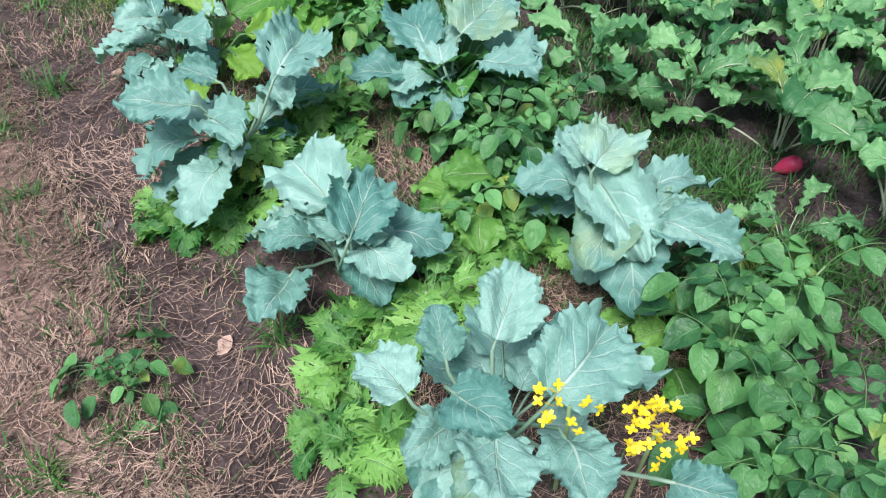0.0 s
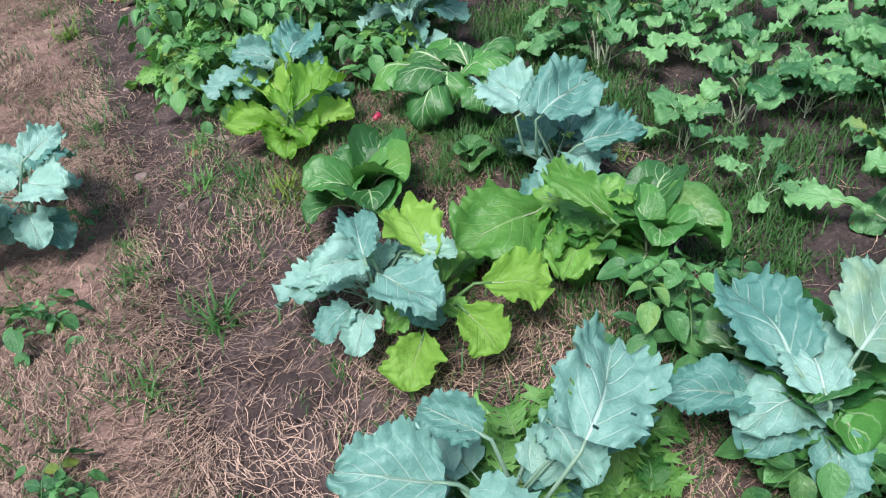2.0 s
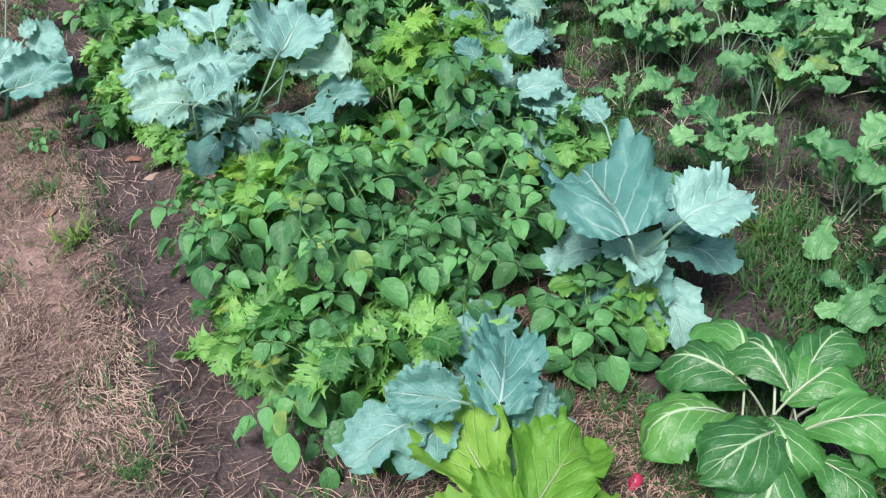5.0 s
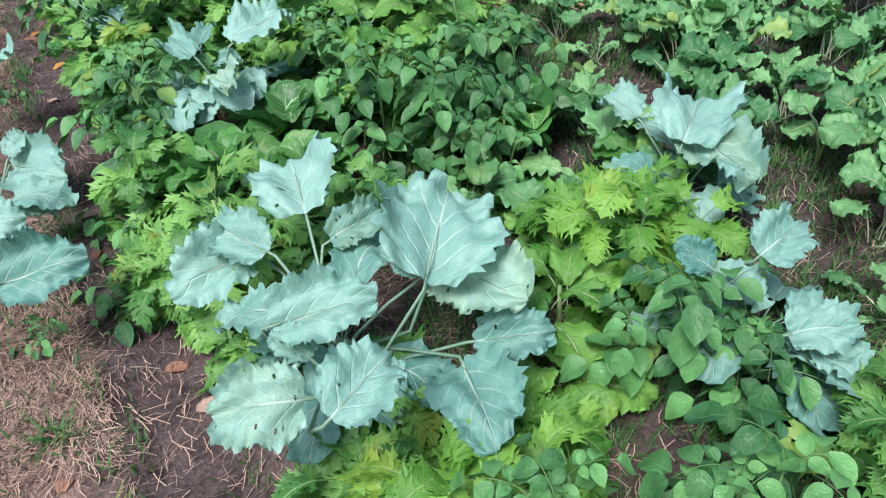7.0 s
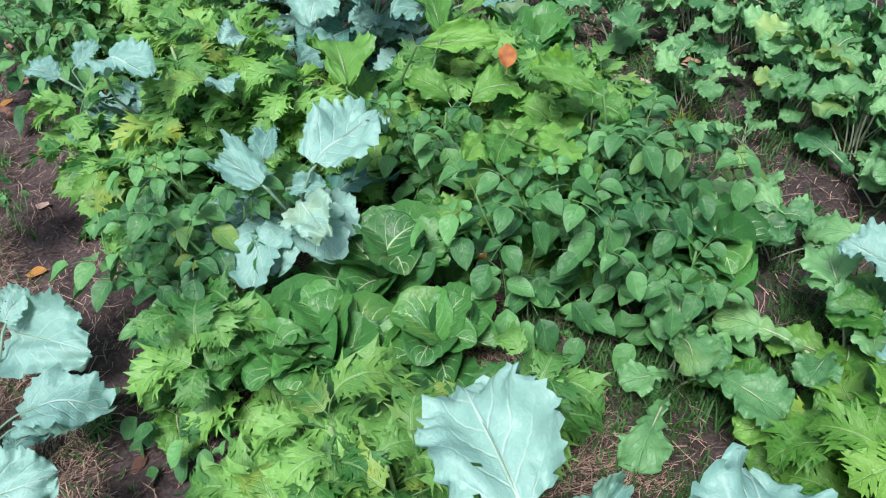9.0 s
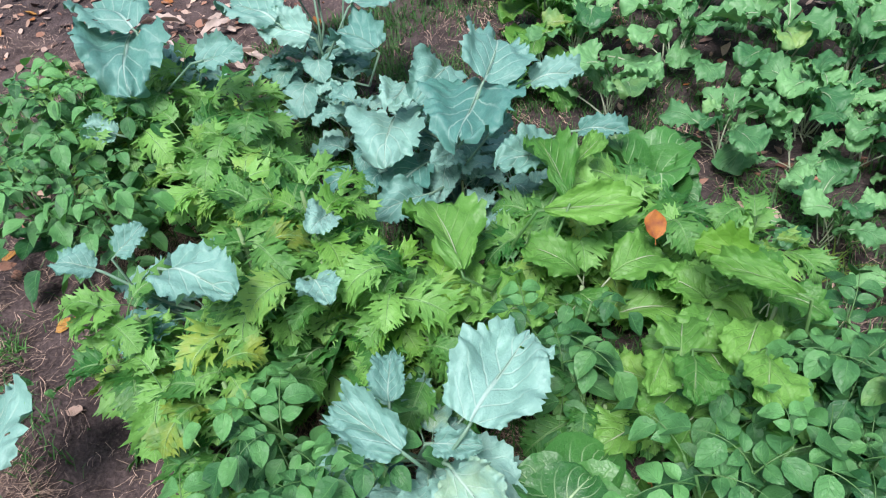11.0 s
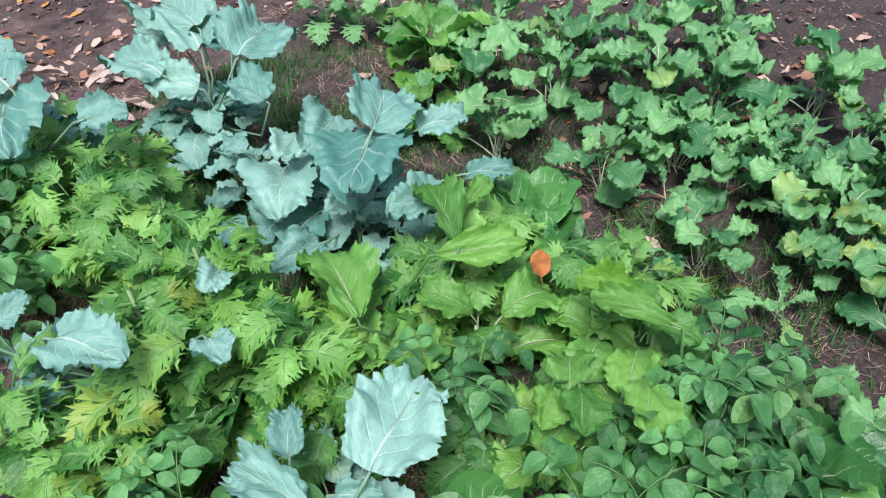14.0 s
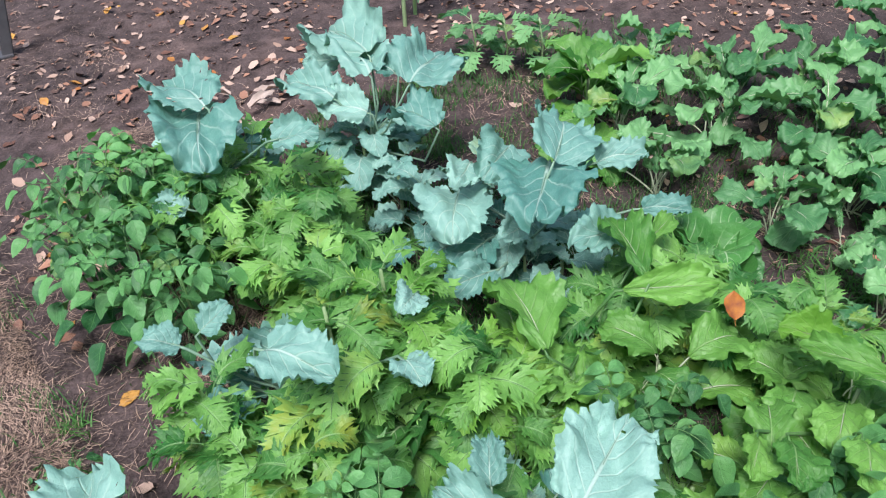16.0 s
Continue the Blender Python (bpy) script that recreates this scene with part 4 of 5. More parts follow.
# ---- mustard ----
for spot in (
    (0.26, 7.1, 0.38), (0.6, 6.98, 0.38), (0.65, 7.14, 0.44), (0.41, 6.48, 0.4), (0.54, 6.39, 0.4), (1.13, 7.91, 0.34),
    (0.74, 6.52, 0.44), (0.89, 5.69, 0.34), (0.6, 5.64, 0.3), (0.25, 6.94, 0.38), 
    (0.37, 5.15, 0.24), (-0.49, 6.47, 0.19), (0.11, 4.18, 0.24), (0.63, 4.14, 0.24), (0.7, 2.79, 0.29), (0.49, 2.85, 0.16),
    (0.64, 1.63, 0.24), (0.81, 1.06, 0.19), (0.47, 6.86, 0.42), (0.67, 6.64, 0.37), (0.44, 5.31, 0.36),
):
    mustard_plant(*spot)
# ---- pakchoi ----
for spot in (
    (0.22, 3.21, 0.1, 0.2), (0.85, 2.7, 0.1, 0.2), (0.85, 2.09, 0.12, 0.24), (0.59, 3.31, 0.05, 0.08), (-0.30, 6.34, 0.16, 0.2),
    (0.05, 6.42, 0.16, 0.2), (0.79, 6.11, 0.16, 0.2), (0.07, 6.17, 0.14, 0.17), (-0.15, 7.3, 0.2, 0.2), (-0.1, 7.13, 0.15, 0.24), (0.91, 7.12, 0.2, 0.22),
    (-0.16, 6.27, 0.14, 0.2),
):
    pakchoi_plant(*spot)
wilted_pakchoi(0.71, 3.66, 0.27)
# ---- bean ----
for spot in (
    (-0.69, 3.15, 0.08, 0.1), (-0.63, 2.57, 0.08, 0.1), (-0.29, 1.6, 0.04, 0.1), (-0.9, 7.58, 0.02, 0.06), (-0.56, 5.99, 0.05, 0.08), (-0.54, 6.45, 0.08, 0.1),
    (-0.79, 5.96, 0.03, 0.05), (-0.63, 3.62, 0.05, 0.05), (-0.46, 6.29, 0.15, 0.12), (-0.56, 6.06, 0.08, 0.1),
):
    bean_plant(*spot)
# ---- tuft ----
for spot in (
    (-0.61, 4.11, 0.04), (-0.21, 3.91, 0.04), (-0.12, 3.55, 0.04), (0.25, 3.44, 0.04), (1.25, 4.22, 0.04), (0.58, 3.31, 0.04),
    (-0.05, 3.58, 0.04), (0.53, 3.62, 0.04), (0.86, 3.54, 0.04), (0.41, 3.51, 0.04), (0.18, 3.51, 0.04), (0.97, 3.65, 0.04),
    (1.15, 4.24, 0.04), (1.23, 4.51, 0.04), (0.04, 3.44, 0.04), (0.71, 3.32, 0.04), (-0.55, 4.23, 0.04), (1.13, 3.62, 0.04),
    (0.55, 3.48, 0.04), (0.71, 3.44, 0.04), (1.36, 1.53, 0.04), (1.43, 1.09, 0.04), (1.18, 1.17, 0.04), (1.21, 1.48, 0.04),
):
    grass_tuft(*spot)
for spot in (
    (1.3, 1.05, 0.04), (0.07, 1.56, 0.04), (1.32, 1.38, 0.04), (1.26, 1.12, 0.04), (-0.86, 7.77, 0.04), (1.32, 6.82, 0.08),
    (1.24, 6.67, 0.08), (1.35, 6.95, 0.08), (1.38, 7.12, 0.07), (1.36, 6.7, 0.08), (-0.78, 5.61, 0.04), (1.23, 5.42, 0.04),
    (-0.69, 5.25, 0.04), (1.21, 4.97, 0.04), (1.24, 5.31, 0.04), (-0.22, 3.66, 0.04), (-0.47, 3.42, 0.04), (-0.47, 3.26, 0.04),
    (-0.26, 3.01, 0.04), (-0.45, 2.82, 0.04), (0.5, 3.55, 0.04), (1.18, 3.19, 0.04), (1.01, 2.42, 0.04), (1.06, 3.18, 0.04),
):
    grass_tuft(*spot)
for spot in (
    (1.12, 2.46, 0.04), (-0.33, 1.48, 0.04), (-0.47, 1.43, 0.04), (-0.41, 2.41, 0.04), (-0.73, 6.48, 0.04), (1.45, 6.34, 0.04),
    (1.5, 6.6, 0.04), (1.38, 6.76, 0.04), (1.54, 6.25, 0.04),
):
    grass_tuft(*spot)
# ---- fallen ----
for spot in (
    (-0.63, 3.95, 0.04), (-0.84, 4.17, 0.04), (-0.22, 3.9, 0.04), (-0.43, 5.57, 0.04), (-0.74, 7.46, 0.04), (-0.65, 6.34, 0.04),
    (-0.79, 7.12, 0.04), (0.33, 5.93, 0.06), (0.34, 6.45, 0.06), (0.29, 6.7, 0.08), (0.3, 6.59, 0.07), (-0.8, 8.25, 0.04),
    (-0.77, 8.58, 0.04), (-0.82, 8.2, 0.04), (-0.79, 8.12, 0.04), (-0.7, 7.81, 0.04), (-0.43, 10.02, 0.04), (0.19, 9.83, 0.04),
    (0.49, 10.2, 0.04), (0.07, 10.05, 0.04), (0.19, 9.74, 0.04), (-0.02, 10.3, 0.04), (0.52, 9.72, 0.04), (-0.07, 10.49, 0.04),
):
    fallen_leaf(*spot)
for spot in (
    (-0.28, 10.47, 0.04), (0.67, 9.86, 0.04), (0.73, 9.63, 0.04), (1.18, 8.44, 0.04), (1.44, 9.12, 0.04), (0.87, 9.51, 0.04),
    (-0.48, 5.73, 0.04), (-0.57, 6.45, 0.04), (0.74, 4.95, 0.06), (1.05, 5.26, 0.06), (1.71, 5.58, 0.07), (-0.77, 5.47, 0.04),
    (-0.12, 2.08, 0.06), (0.14, 2.06, 0.07), (-0.34, 1.78, 0.04), (-0.3, 2.26, 0.04), (-0.06, 1.62, 0.04), (-0.04, 3.01, 0.06),
    (0.68, 2.72, 0.06), (-0.69, 4.27, 0.04), (1.61, 3.77, 0.06), (1.4, 2.55, 0.09), (0.05, 3.86, 0.07), (-0.8, 9.67, 0.04),
):
    fallen_leaf(*spot)
for spot in (
    (-0.71, 9.37, 0.04), (0.45, 10.15, 0.04), (0.3, 10.47, 0.04), (0, 10.56, 0.04), (-0.19, 10.47, 0.04), (-0.38, 10.72, 0.04),
    (-0.56, 10.77, 0.04), (-0.65, 9.82, 0.04), (0.81, 9.71, 0.04), (0.31, 9.36, 0.04), (-0.77, 8.69, 0.04),
):
    fallen_leaf(*spot)

# ---- where the small things lie ----
CLODS = ((-0.10, 2.62, 0.055), (-0.12, 2.72, 0.04), (0.10, 1.98, 0.045), (0.16, 1.92, 0.05), (0.02, 3.45, 0.06), (-0.05, 3.86, 0.05), (0.16, 2.08, 0.04), (0.0, 2.30, 0.03), (-0.11, 4.1, 0.04))
STONES = ((-0.42, 3.83, 0.02), (-0.30, 3.60, 0.016), (-0.12, 3.95, 0.018), (-0.50, 3.2, 0.014), (-0.22, 2.2, 0.015), (-0.45, 4.6, 0.015), (0.30, 3.62, 0.02))
ONIONS = ((1.55, 4.75), (1.70, 4.85), (1.62, 5.0), (1.80, 5.45), (1.65, 5.3), (1.5, 5.55))

# ---- the far rows of the radish bed, sown thick ----
rng = random.Random(60)
for row in range(6):
    for k in range(28):
        x, y = 1.62 + 0.30 * row + rng.uniform(-0.1, 0.1), 1.1 + 0.225 * k + rng.uniform(-0.05, 0.05)
        if y < 7.3 - 0.25 * row and rng.random() < 0.85:
            radish_plant(x, y, rng.uniform(0.2, 0.44))

# ---- single things ----
# tall pale lettuce at the end of the radish bed
lettuce = thing("lettuce_plant", 1.36, 8.18, "tall upright bright green leaf lettuce", "lettuce", "")
UPRIGHT = [blade(oval_shape, 0.6, 16, 10, 0.06, 0.15, 0.2, 150 + k, stalk=0.3, rise=96 - 10 * k, mats=(MUSTARD, PALE_STALK), thick=0.018, teeth=0.07) for k in range(3)]
rosette(lettuce, UPRIGHT, 16, 0.26, 43, 0.0, 0.16, 0.05)


def flower_stalk(x, y, height, blooms, seed):
    """A mustard flower head: a thin stem with many small four-petalled flowers."""
    rng = random.Random(seed)
    plant = thing("mustard_flower", x, y, "bright yellow mustard flower cluster on a thin stem", "flower", "yellow mustard flowers")
    top = Vector((0.0, 0.0, height))
    child("stem", tube([(0.05, 0.06, -0.01), top * 0.6 + Vector((0.03, 0.03, 0)), top], 0.005, 0.003, STALK, 5), plant, Matrix.Identity(4))
    verts, faces = [], []
    for k in range(4):
        a = k * 1.5708
        c, s = math.cos(a), math.sin(a)
        first = len(verts)
        for px, py, pz in ((0, -0.12, 0), (0.55, -0.38, 0.12), (1.0, -0.22, 0.2), (1.0, 0.22, 0.2), (0.55, 0.38, 0.12), (0, 0.12, 0)):
            verts.append((c * px - s * py, s * px + c * py, pz))
        faces.append(tuple(range(first, first + 6)))
    petals = make_mesh("bloom", verts, faces, [PETAL])
    for _ in range(blooms):
        a, r = rng.uniform(0, 6.28), 0.05 * math.sqrt(rng.random())
        spot = top + Vector((r * math.cos(a), r * math.sin(a), rng.uniform(-0.03, 0.02)))
        child("bloom", petals, plant, Matrix.Translation(spot) @ Euler((rng.uniform(-0.7, 0.7), rng.uniform(-0.7, 0.7), rng.uniform(0, 3))).to_matrix().to_4x4() @ Matrix.Diagonal((0.0095, 0.0095, 0.0095, 1)))


flower_stalk(0.44, 0.75, 0.42, 34, 1)
flower_stalk(0.36, 0.85, 0.42, 18, 2)


def radish_root(x, y, size, tilt, turn):
    """A red root that stands out of the soil, with a thin white tail."""
    profile = ((0.0, 0.10), (0.06, 0.34), (0.25, 0.5), (0.55, 0.46), (0.8, 0.26), (0.95, 0.10))
    ob = new("radish_root", None)
    ob.location = (x, y, lift(x, y) + size * 0.22)
    ob.rotation_euler = (tilt, 0, turn)
    tagged(ob, "red radish root lying on the soil", "radish", "")
    verts, faces = [], []
    for k, (f, r) in enumerate(profile):
        for j in range(12):
            a = 6.283 * j / 12
            verts.append((math.cos(a) * r * size * 0.6, math.sin(a) * r * size * 0.6, (0.5 - f) * size))
        if k:
            for j in range(12):
                a, b = (k - 1) * 12 + j, (k - 1) * 12 + (j + 1) % 12
                faces.append((a, a + 12, b + 12, b))
    faces += [tuple(range(12)), tuple(range(len(verts) - 12, len(verts)))[::-1]]
    child("root", make_mesh("root", verts, faces, [ROOT]), ob, Matrix.Identity(4))
    child("tail", tube([(0, 0, -0.44 * size), (0.01, 0, -0.7 * size), (0.02, 0.01, -0.85 * size)], 0.05 * size, 0.008 * size, PALE_STALK), ob, Matrix.Identity(4))


radish_root(1.49, 1.38, 0.085, 0.9, 0.7)
radish_root(0.40, 3.71, 0.045, 1.2, 2.0)


def lump(name, x, y, size, flat, mat, seed, label, category, group):
    bm = bmesh.new()
    bmesh.ops.create_icosphere(bm, subdivisions=3, radius=1.0)
    for v in bm.verts:
        n = noise.noise(v.co * 1.3 + Vector((seed, 0, 0))) * 0.4 + noise.noise(v.co * 3.5 + Vector((0, seed, 0))) * 0.18
        v.co *= 1 + n
        v.co.z *= flat
    mesh = bpy.data.meshes.new(name)
    bm.to_mesh(mesh)
    bm.free()
    mesh.materials.append(mat)
    mesh.polygons.foreach_set("use_smooth", np.full(len(mesh.polygons), True))
    ob = new(name, mesh)
    ob.matrix_basis = Matrix.Translation((x, y, lift(x, y) + size * flat * 0.25)) @ Matrix.Rotation(seed, 4, "Z") @ Matrix.Diagonal((size * 1.35, size, size, 1))
    tagged(ob, label, category, group)


for k, (x, y, size) in enumerate(CLODS):
    lump("soil_clod", x, y, size * 0.6, 0.42, CLOD, k * 1.7 + 1, "dark damp clod of soil beside the furrow", "soil clod", "soil clods along the furrow")
for k, (x, y, size) in enumerate(STONES):
    lump("stone", x, y, size, 0.55, STONE, k * 2.3 + 20, "small pale brown stone on the soil", "stone", "stones on the soil")

# heap of dried pale husks at the bed's end
HUSK = plain_material("dried_husk", (0.36, 0.27, 0.22), (0.62, 0.52, 0.45), 0.7, 12.0, 0.5, 0.5)
HUSKS = [blade(lambda v, rng: math.sin(math.pi * (0.05 + 0.93 * v) ** 0.6) ** 0.6, 0.16, 10, 4, 0.05, 0.4, 0.5, 460 + k, mats=(HUSK, HUSK), thick=0.01) for k in range(3)]
rng = random.Random(88)
for k in range(16):
    x, y = 0.22 + rng.uniform(-0.22, 0.2), 9.12 + rng.uniform(-0.2, 0.2)
    husk = new("dried_husk", HUSKS[k % 3])
    size = rng.uniform(0.14, 0.26)
    husk.matrix_basis = Matrix.Translation((x, y, lift(x, y) + 0.012 + 0.004 * k)) @ Euler((rng.uniform(-0.1, 0.15), rng.uniform(-0.4, 0.4), rng.uniform(0, 6.28))).to_matrix().to_4x4() @ Matrix.Diagonal((size, size, size, 1))
    tagged(husk, "pale dried husk lying on the ground", "dried husk", "dried husks in a heap")

# leaf caught in the greens
caught = new("caught_leaf", RED_LEAF)
caught.matrix_basis = Matrix.Translation((0.635, 6.81, 0.40)) @ Euler((radians(48), radians(10), radians(-25))).to_matrix().to_4x4() @ Matrix.Diagonal((0.08, 0.07, 0.07, 1))
tagged(caught, "red and yellow autumn leaf caught among the greens", "fallen leaf")

# grey post at the far end of the plot
post = new("metal_post")
post.location = (-0.66, 10.70, lift(-0.66, 10.70))
tagged(post, "dark grey metal post leaning at the plot's far end", "post")
bm = bmesh.new()
bmesh.ops.create_cube(bm, size=1.0)
bmesh.ops.scale(bm, vec=(0.06, 0.06, 1.3), verts=bm.verts)
bmesh.ops.bevel(bm, geom=bm.edges[:], offset=0.006, segments=2, affect="EDGES")
post_mesh = bpy.data.meshes.new("shaft")
bm.to_mesh(post_mesh)
bm.free()
post_mesh.materials.append(STEEL)
child("shaft", post_mesh, post, Matrix.Translation((0.13, 0, 0.6)) @ Matrix.Rotation(radians(13), 4, "Y"))
bm = bmesh.new()
bmesh.ops.create_cube(bm, size=1.0)
bmesh.ops.scale(bm, vec=(0.16, 0.12, 0.012), verts=bm.verts)
bmesh.ops.bevel(bm, geom=bm.edges[:], offset=0.003, segments=2, affect="EDGES")
foot_mesh = bpy.data.meshes.new("foot_plate")
bm.to_mesh(foot_mesh)
bm.free()
foot_mesh.materials.append(STEEL)
child("foot_plate", foot_mesh, post, Matrix.Translation((-0.06, 0, 0.012)))


# tall corn-like stalks and a feathery tomato at the far end
LONG_BLADE = [blade(lambda v, rng: math.sin(math.pi * (0.05 + 0.93 * v) ** 0.6) ** 0.6, 0.12, 14, 2, 0.01, 0.3, 1.3, 400 + k, stalk=0.05, rise=80 - 15 * k, mats=(ONION, STALK), thick=0.01) for k in range(2)]
for k, (x, y) in enumerate(((1.28, 9.62), (1.42, 9.75))):
    rng = random.Random(900 + k)
    stalks = thing("corn_stalk", x, y, "thin green corn stalk with long narrow leaves", "corn", "corn stalks at the bed's end")
    child("stem", tube([(0, 0, -0.02), (0.01, 0, 0.5), (0.03, 0.02, 1.1)], 0.012, 0.008, STALK), stalks, Matrix.Identity(4))
    for j in range(8):
        m = Matrix.Translation((0.01, 0, 0.12 + 0.11 * j)) @ Matrix.Rotation(rng.uniform(0, 6.28), 4, "Z")
        child("leaf", LONG_BLADE[j % 2], stalks, m @ Matrix.Diagonal((0.4, 0.4, 0.4, 1)))

FEATHER = [jagged(0.8, 5, 420 + k, 0.7, 0.3, (65, 45, 30)[k], (RADISH, STALK)) for k in range(3)]
for k, (x, y) in enumerate(((1.40, 8.82), (1.52, 8.70), (1.30, 8.95))):
    rng = random.Random(920 + k)
    tomato = thing("tomato_plant", x, y, "young tomato plant with feathery grey-green leaves", "tomato plant", "tomato plants at the bed's end")
    child("stem", tube([(0, 0, -0.02), (0.01, 0, 0.12), (0.0, 0.02, 0.26)], 0.006, 0.004, STALK, 5), tomato, Matrix.Identity(4))
    for j in range(9):
        size = rng.uniform(0.11, 0.16)
        m = Matrix.Translation((0, 0, 0.04 + 0.024 * j)) @ Matrix.Rotation(j * 2.4, 4, "Z")
        child("leaf", FEATHER[j % 3], tomato, m @ Matrix.Diagonal((size, size, size, 1)))

# onions in the radish bed
for k, (x, y) in enumerate(ONIONS):
    rng = random.Random(940 + k)
    onion = thing("onion_plant", x, y, "onion with thin blue-green hollow leaves", "onion", "onions in the bed")
    for j in range(5):
        a, reach, h = rng.uniform(0, 6.28), rng.uniform(0.05, 0.2), rng.uniform(0.25, 0.38)
        c, s = math.cos(a), math.sin(a)
        bend = [(c * reach * f ** 2, s * reach * f ** 2, h * f - 0.12 * f ** 4 - 0.01) for f in (0, 0.25, 0.5, 0.75, 1)]
        child("leaf", tube(bend, 0.0055, 0.0012, ONION), onion, Matrix.Identity(4))


# ---- loose litter: straw, small weeds, far leaves ----
def straw_amount(x, y):
    d = x - (0.12 - 0.108 * y)
    side = 1.0 if d < -0.16 else (0.32 if y < 4.4 else 0.12) if d < 0.22 else 0.9 if d < 0.85 else 0.12
    patchy = noise.noise((x * 1.9, y * 1.9, 11.0)) * 0.9 + noise.noise((x * 6.0, y * 6.0, 5.0)) * 0.4
    return side * min(1.0, max(0.08, 0.6 + patchy)) * (1.0 if y < 8.7 else 0.35)


def make_straw(count, x0, x1, y0, y1, seed):
    rng = random.Random(seed)
    verts, faces = [], []
    while len(faces) < count * 2:
        x, y = rng.uniform(x0, x1), rng.uniform(y0, y1)
        if rng.random() > straw_amount(x, y):
            continue
        lie = noise.noise((x * 2.5, y * 2.5, 21.0)) * 4 + rng.gauss(0, 0.8)
        size, w = rng.uniform(0.015, 0.075), rng.uniform(0.0004, 0.0010)
        c, s = math.cos(lie), math.sin(lie)
        bow = rng.uniform(-0.15, 0.15) * size
        z0 = rng.uniform(0.001, 0.012)
        first = len(verts)
        for f, rise in ((-0.5, 0.0), (0.0, 0.004), (0.5, rng.uniform(0, 0.012))):
            px, py = x + c * f * size - s * bow * (1 - 4 * f * f), y + s * f * size + c * bow * (1 - 4 * f * f)
            h = lift(px, py) + z0 + rise
            verts += [(px - s * w, py + c * w, h), (px + s * w, py - c * w, h + 0.0004)]
        faces += [(first, first + 1, first + 3, first + 2), (first + 2, first + 3, first + 5, first + 4)]
    return make_mesh("pine_straw", verts, faces, [STRAW], smooth=False)


straw = new("pine_straw", make_straw(190000, -1.5, 1.5, 0.8, 9.4, 77))
far_straw = new("dry_grass_litter", make_straw(40000, -3.2, 8.0, 7.0, 13.5, 76))
tagged(far_straw, "thin dry stalks and debris on bare ground", "litter", kind="stuff")
tagged(straw, "scattered reddish brown pine straw mulch on the soil", "mulch", kind="stuff")


def make_weeds(count, seed):
    """Fine grass over the soil between the beds."""
    rng = random.Random(seed)
    verts, faces, uvs = [], [], []
    while len(faces) < count * 2:
        x, y = rng.uniform(-1.2, 2.2), rng.uniform(0.8, 9.0)
        d = x - (0.12 - 0.108 * y)
        here = 0.9 * math.exp(-((d - 1.1) / 0.42) ** 2) + 0.25 * (d > 1.3) + 1.0 * math.exp(-((x - 0.55) / 0.45) ** 2 - ((y - 3.42) / 0.28) ** 2) + 0.09 * (d < -0.1) + 0.12 * math.exp(-((d - 0.2) / 0.12) ** 2)
        if rng.random() > here * (0.55 + noise.noise((x * 3, y * 3, 31.0)) * 1.3 + noise.noise((x * 9, y * 9, 33.0)) * 0.9):
            continue
        a, size, w = rng.uniform(0, 6.28), rng.uniform(0.025, 0.085), rng.uniform(0.0014, 0.0034)
        c, s = math.cos(a), math.sin(a)
        h, reach, first = lift(x, y) - 0.003, rng.uniform(0.3, 0.9), len(verts)
        for f, up in ((0, 0), (0.5, 0.55), (1.0, 0.65)):
            px, py, ww = x + c * f * size * reach, y + s * f * size * reach, w * (1.02 - f)
            verts += [(px - s * ww, py + c * ww, h + up * size), (px + s * ww, py - c * ww, h + up * size)]
            uvs += [(0.2, f), (0.8, f)]
        faces += [(first, first + 1, first + 3, first + 2), (first + 2, first + 3, first + 5, first + 4)]
    return make_mesh("weedy_grass", verts, faces, [GRASS], uvs)


weeds = new("weedy_grass", make_weeds(85000, 78))
tagged(weeds, "thin low grass and weeds between the beds", "grass", kind="stuff")


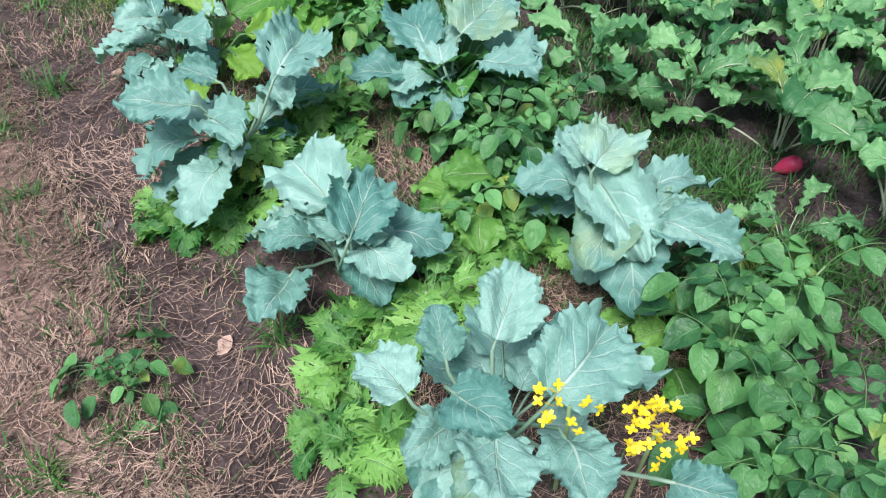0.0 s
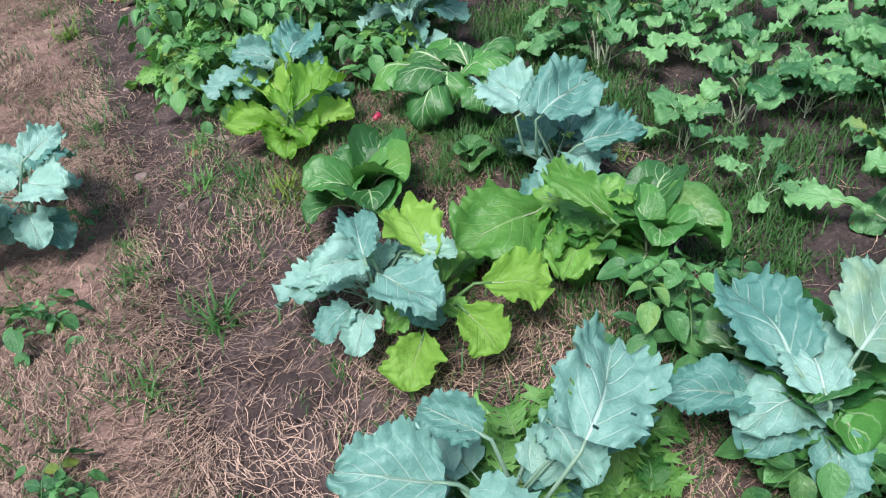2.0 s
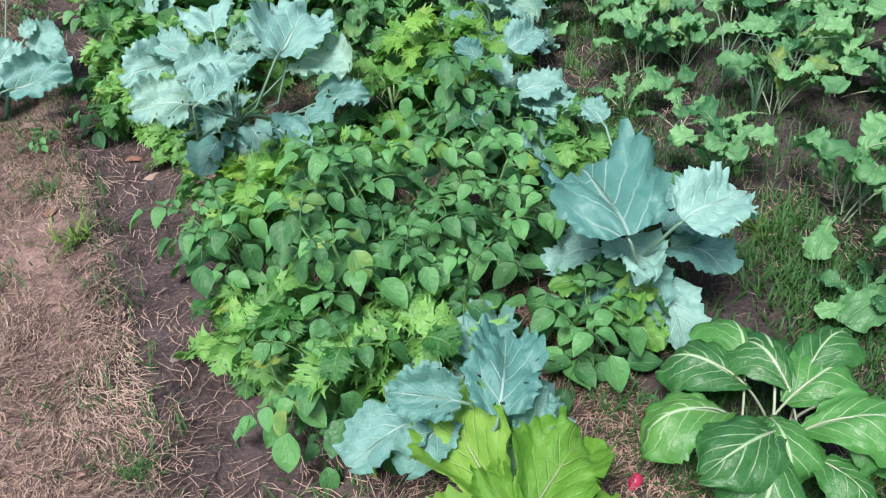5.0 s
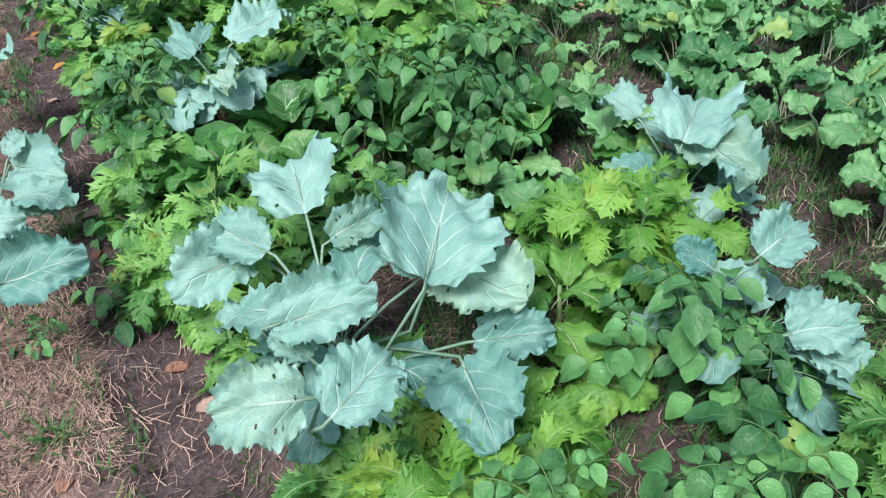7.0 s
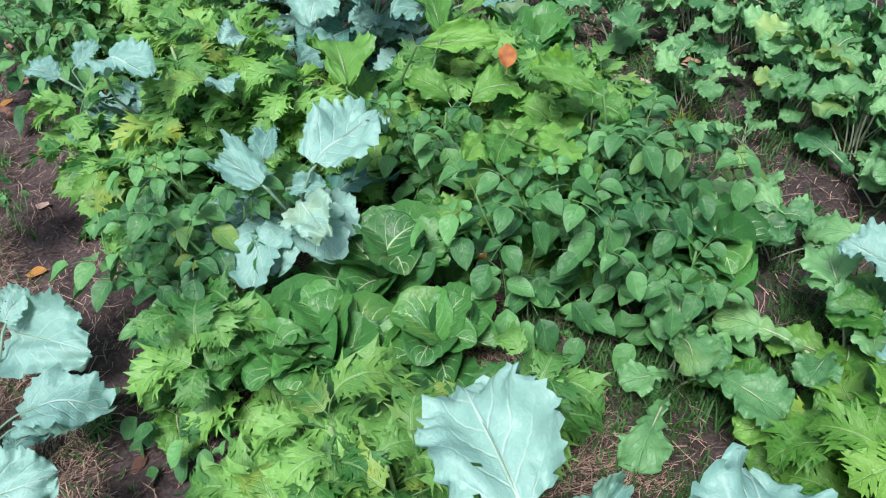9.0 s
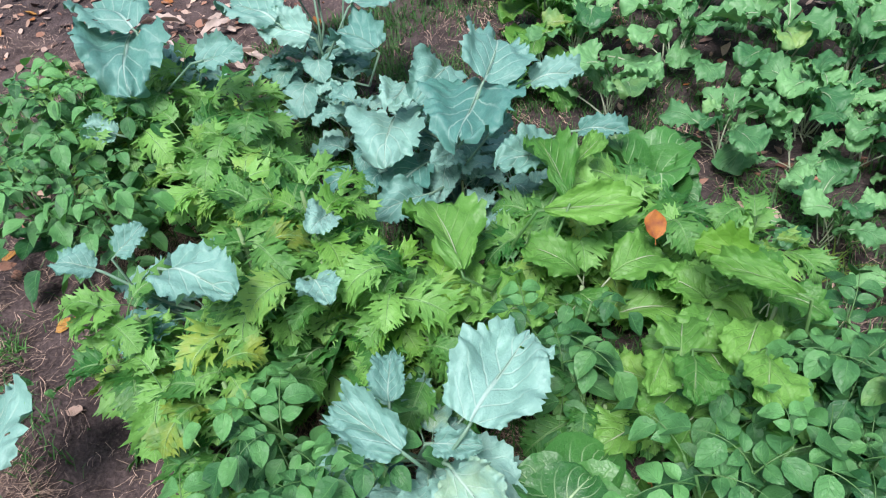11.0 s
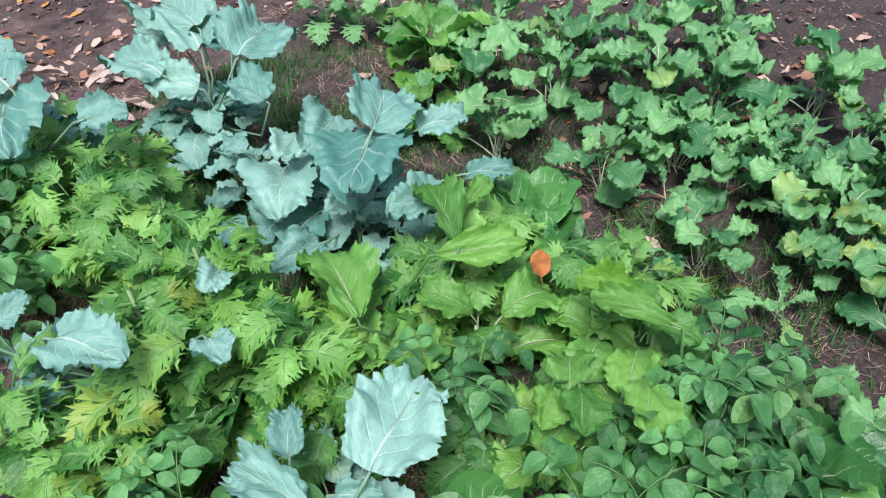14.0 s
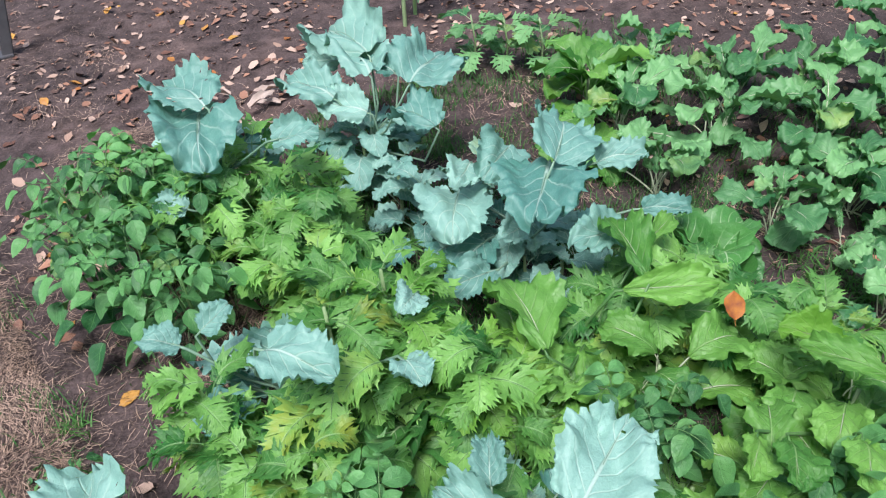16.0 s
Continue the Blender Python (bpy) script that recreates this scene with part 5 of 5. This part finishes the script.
def make_litter(count, seed, mats):
    """Dry leaves strewn over the bare ground past the beds, thicker in drifts."""
    rng = random.Random(seed)
    verts, faces, slots = [], [], []
    outline = ((0, -0.62), (0.22, -0.42), (0.34, -0.16), (0.36, 0.10), (0.24, 0.34), (0, 0.62), (-0.24, 0.34), (-0.36, 0.10), (-0.34, -0.16), (-0.22, -0.42))
    for _ in range(count):
        x, y = rng.uniform(-3.2, 8.0), rng.uniform(5.5, 13.5)
        if ((x < 1.2 and y < 9.0) or (x < 3.3 and y < 6.9)) and not (x < -0.5 and y > 8.3):
            continue
        if rng.random() > 0.62 + 0.9 * noise.noise((x * 1.3, y * 1.3, 41.0)) + 0.5 * noise.noise((x * 4, y * 4, 43.0)):
            continue
        m = Matrix.Translation((x, y, lift(x, y) + 0.003)) @ Euler((rng.uniform(-0.4, 0.4), rng.uniform(-0.4, 0.4), rng.uniform(0, 6.28))).to_matrix().to_4x4()
        size, first = 0.016 + 0.05 * rng.random() ** 1.7, len(verts)
        curl, twist, slim = rng.uniform(-0.2, 0.9), rng.uniform(-0.5, 0.5), rng.uniform(0.55, 1.25)
        for px, py in outline:
            px, py = px * rng.uniform(0.7, 1.15), py * rng.uniform(0.85, 1.1)
            verts.append(m @ Vector((px * size * slim, py * size, (px * px * curl * 3 + px * py * twist + py * py * curl * 0.4 + 0.1) * size)))
        verts.append(m @ Vector((0, 0, 0.1 * size)))
        faces += [(first + 10, first + k, first + (k + 1) % 10) for k in range(10)]
        pick = rng.choice((0, 0, 0, 1, 1, 1, 2)) if rng.random() < 0.97 else 3
        slots += [pick] * 10
    return make_mesh("leaf_litter", verts, faces, mats, slots=slots)


DARK_LEAF = plain_material("rotting_leaf", (0.05, 0.03, 0.026), (0.15, 0.09, 0.07), 0.7, 22.0, 0.5, 0.6)
litter = new("leaf_litter", make_litter(21000, 79, [DRY, DRY_PALE, DARK_LEAF, DRY_GOLD]))
tagged(litter, "brown dry leaves strewn over bare ground", "leaf litter", kind="stuff")
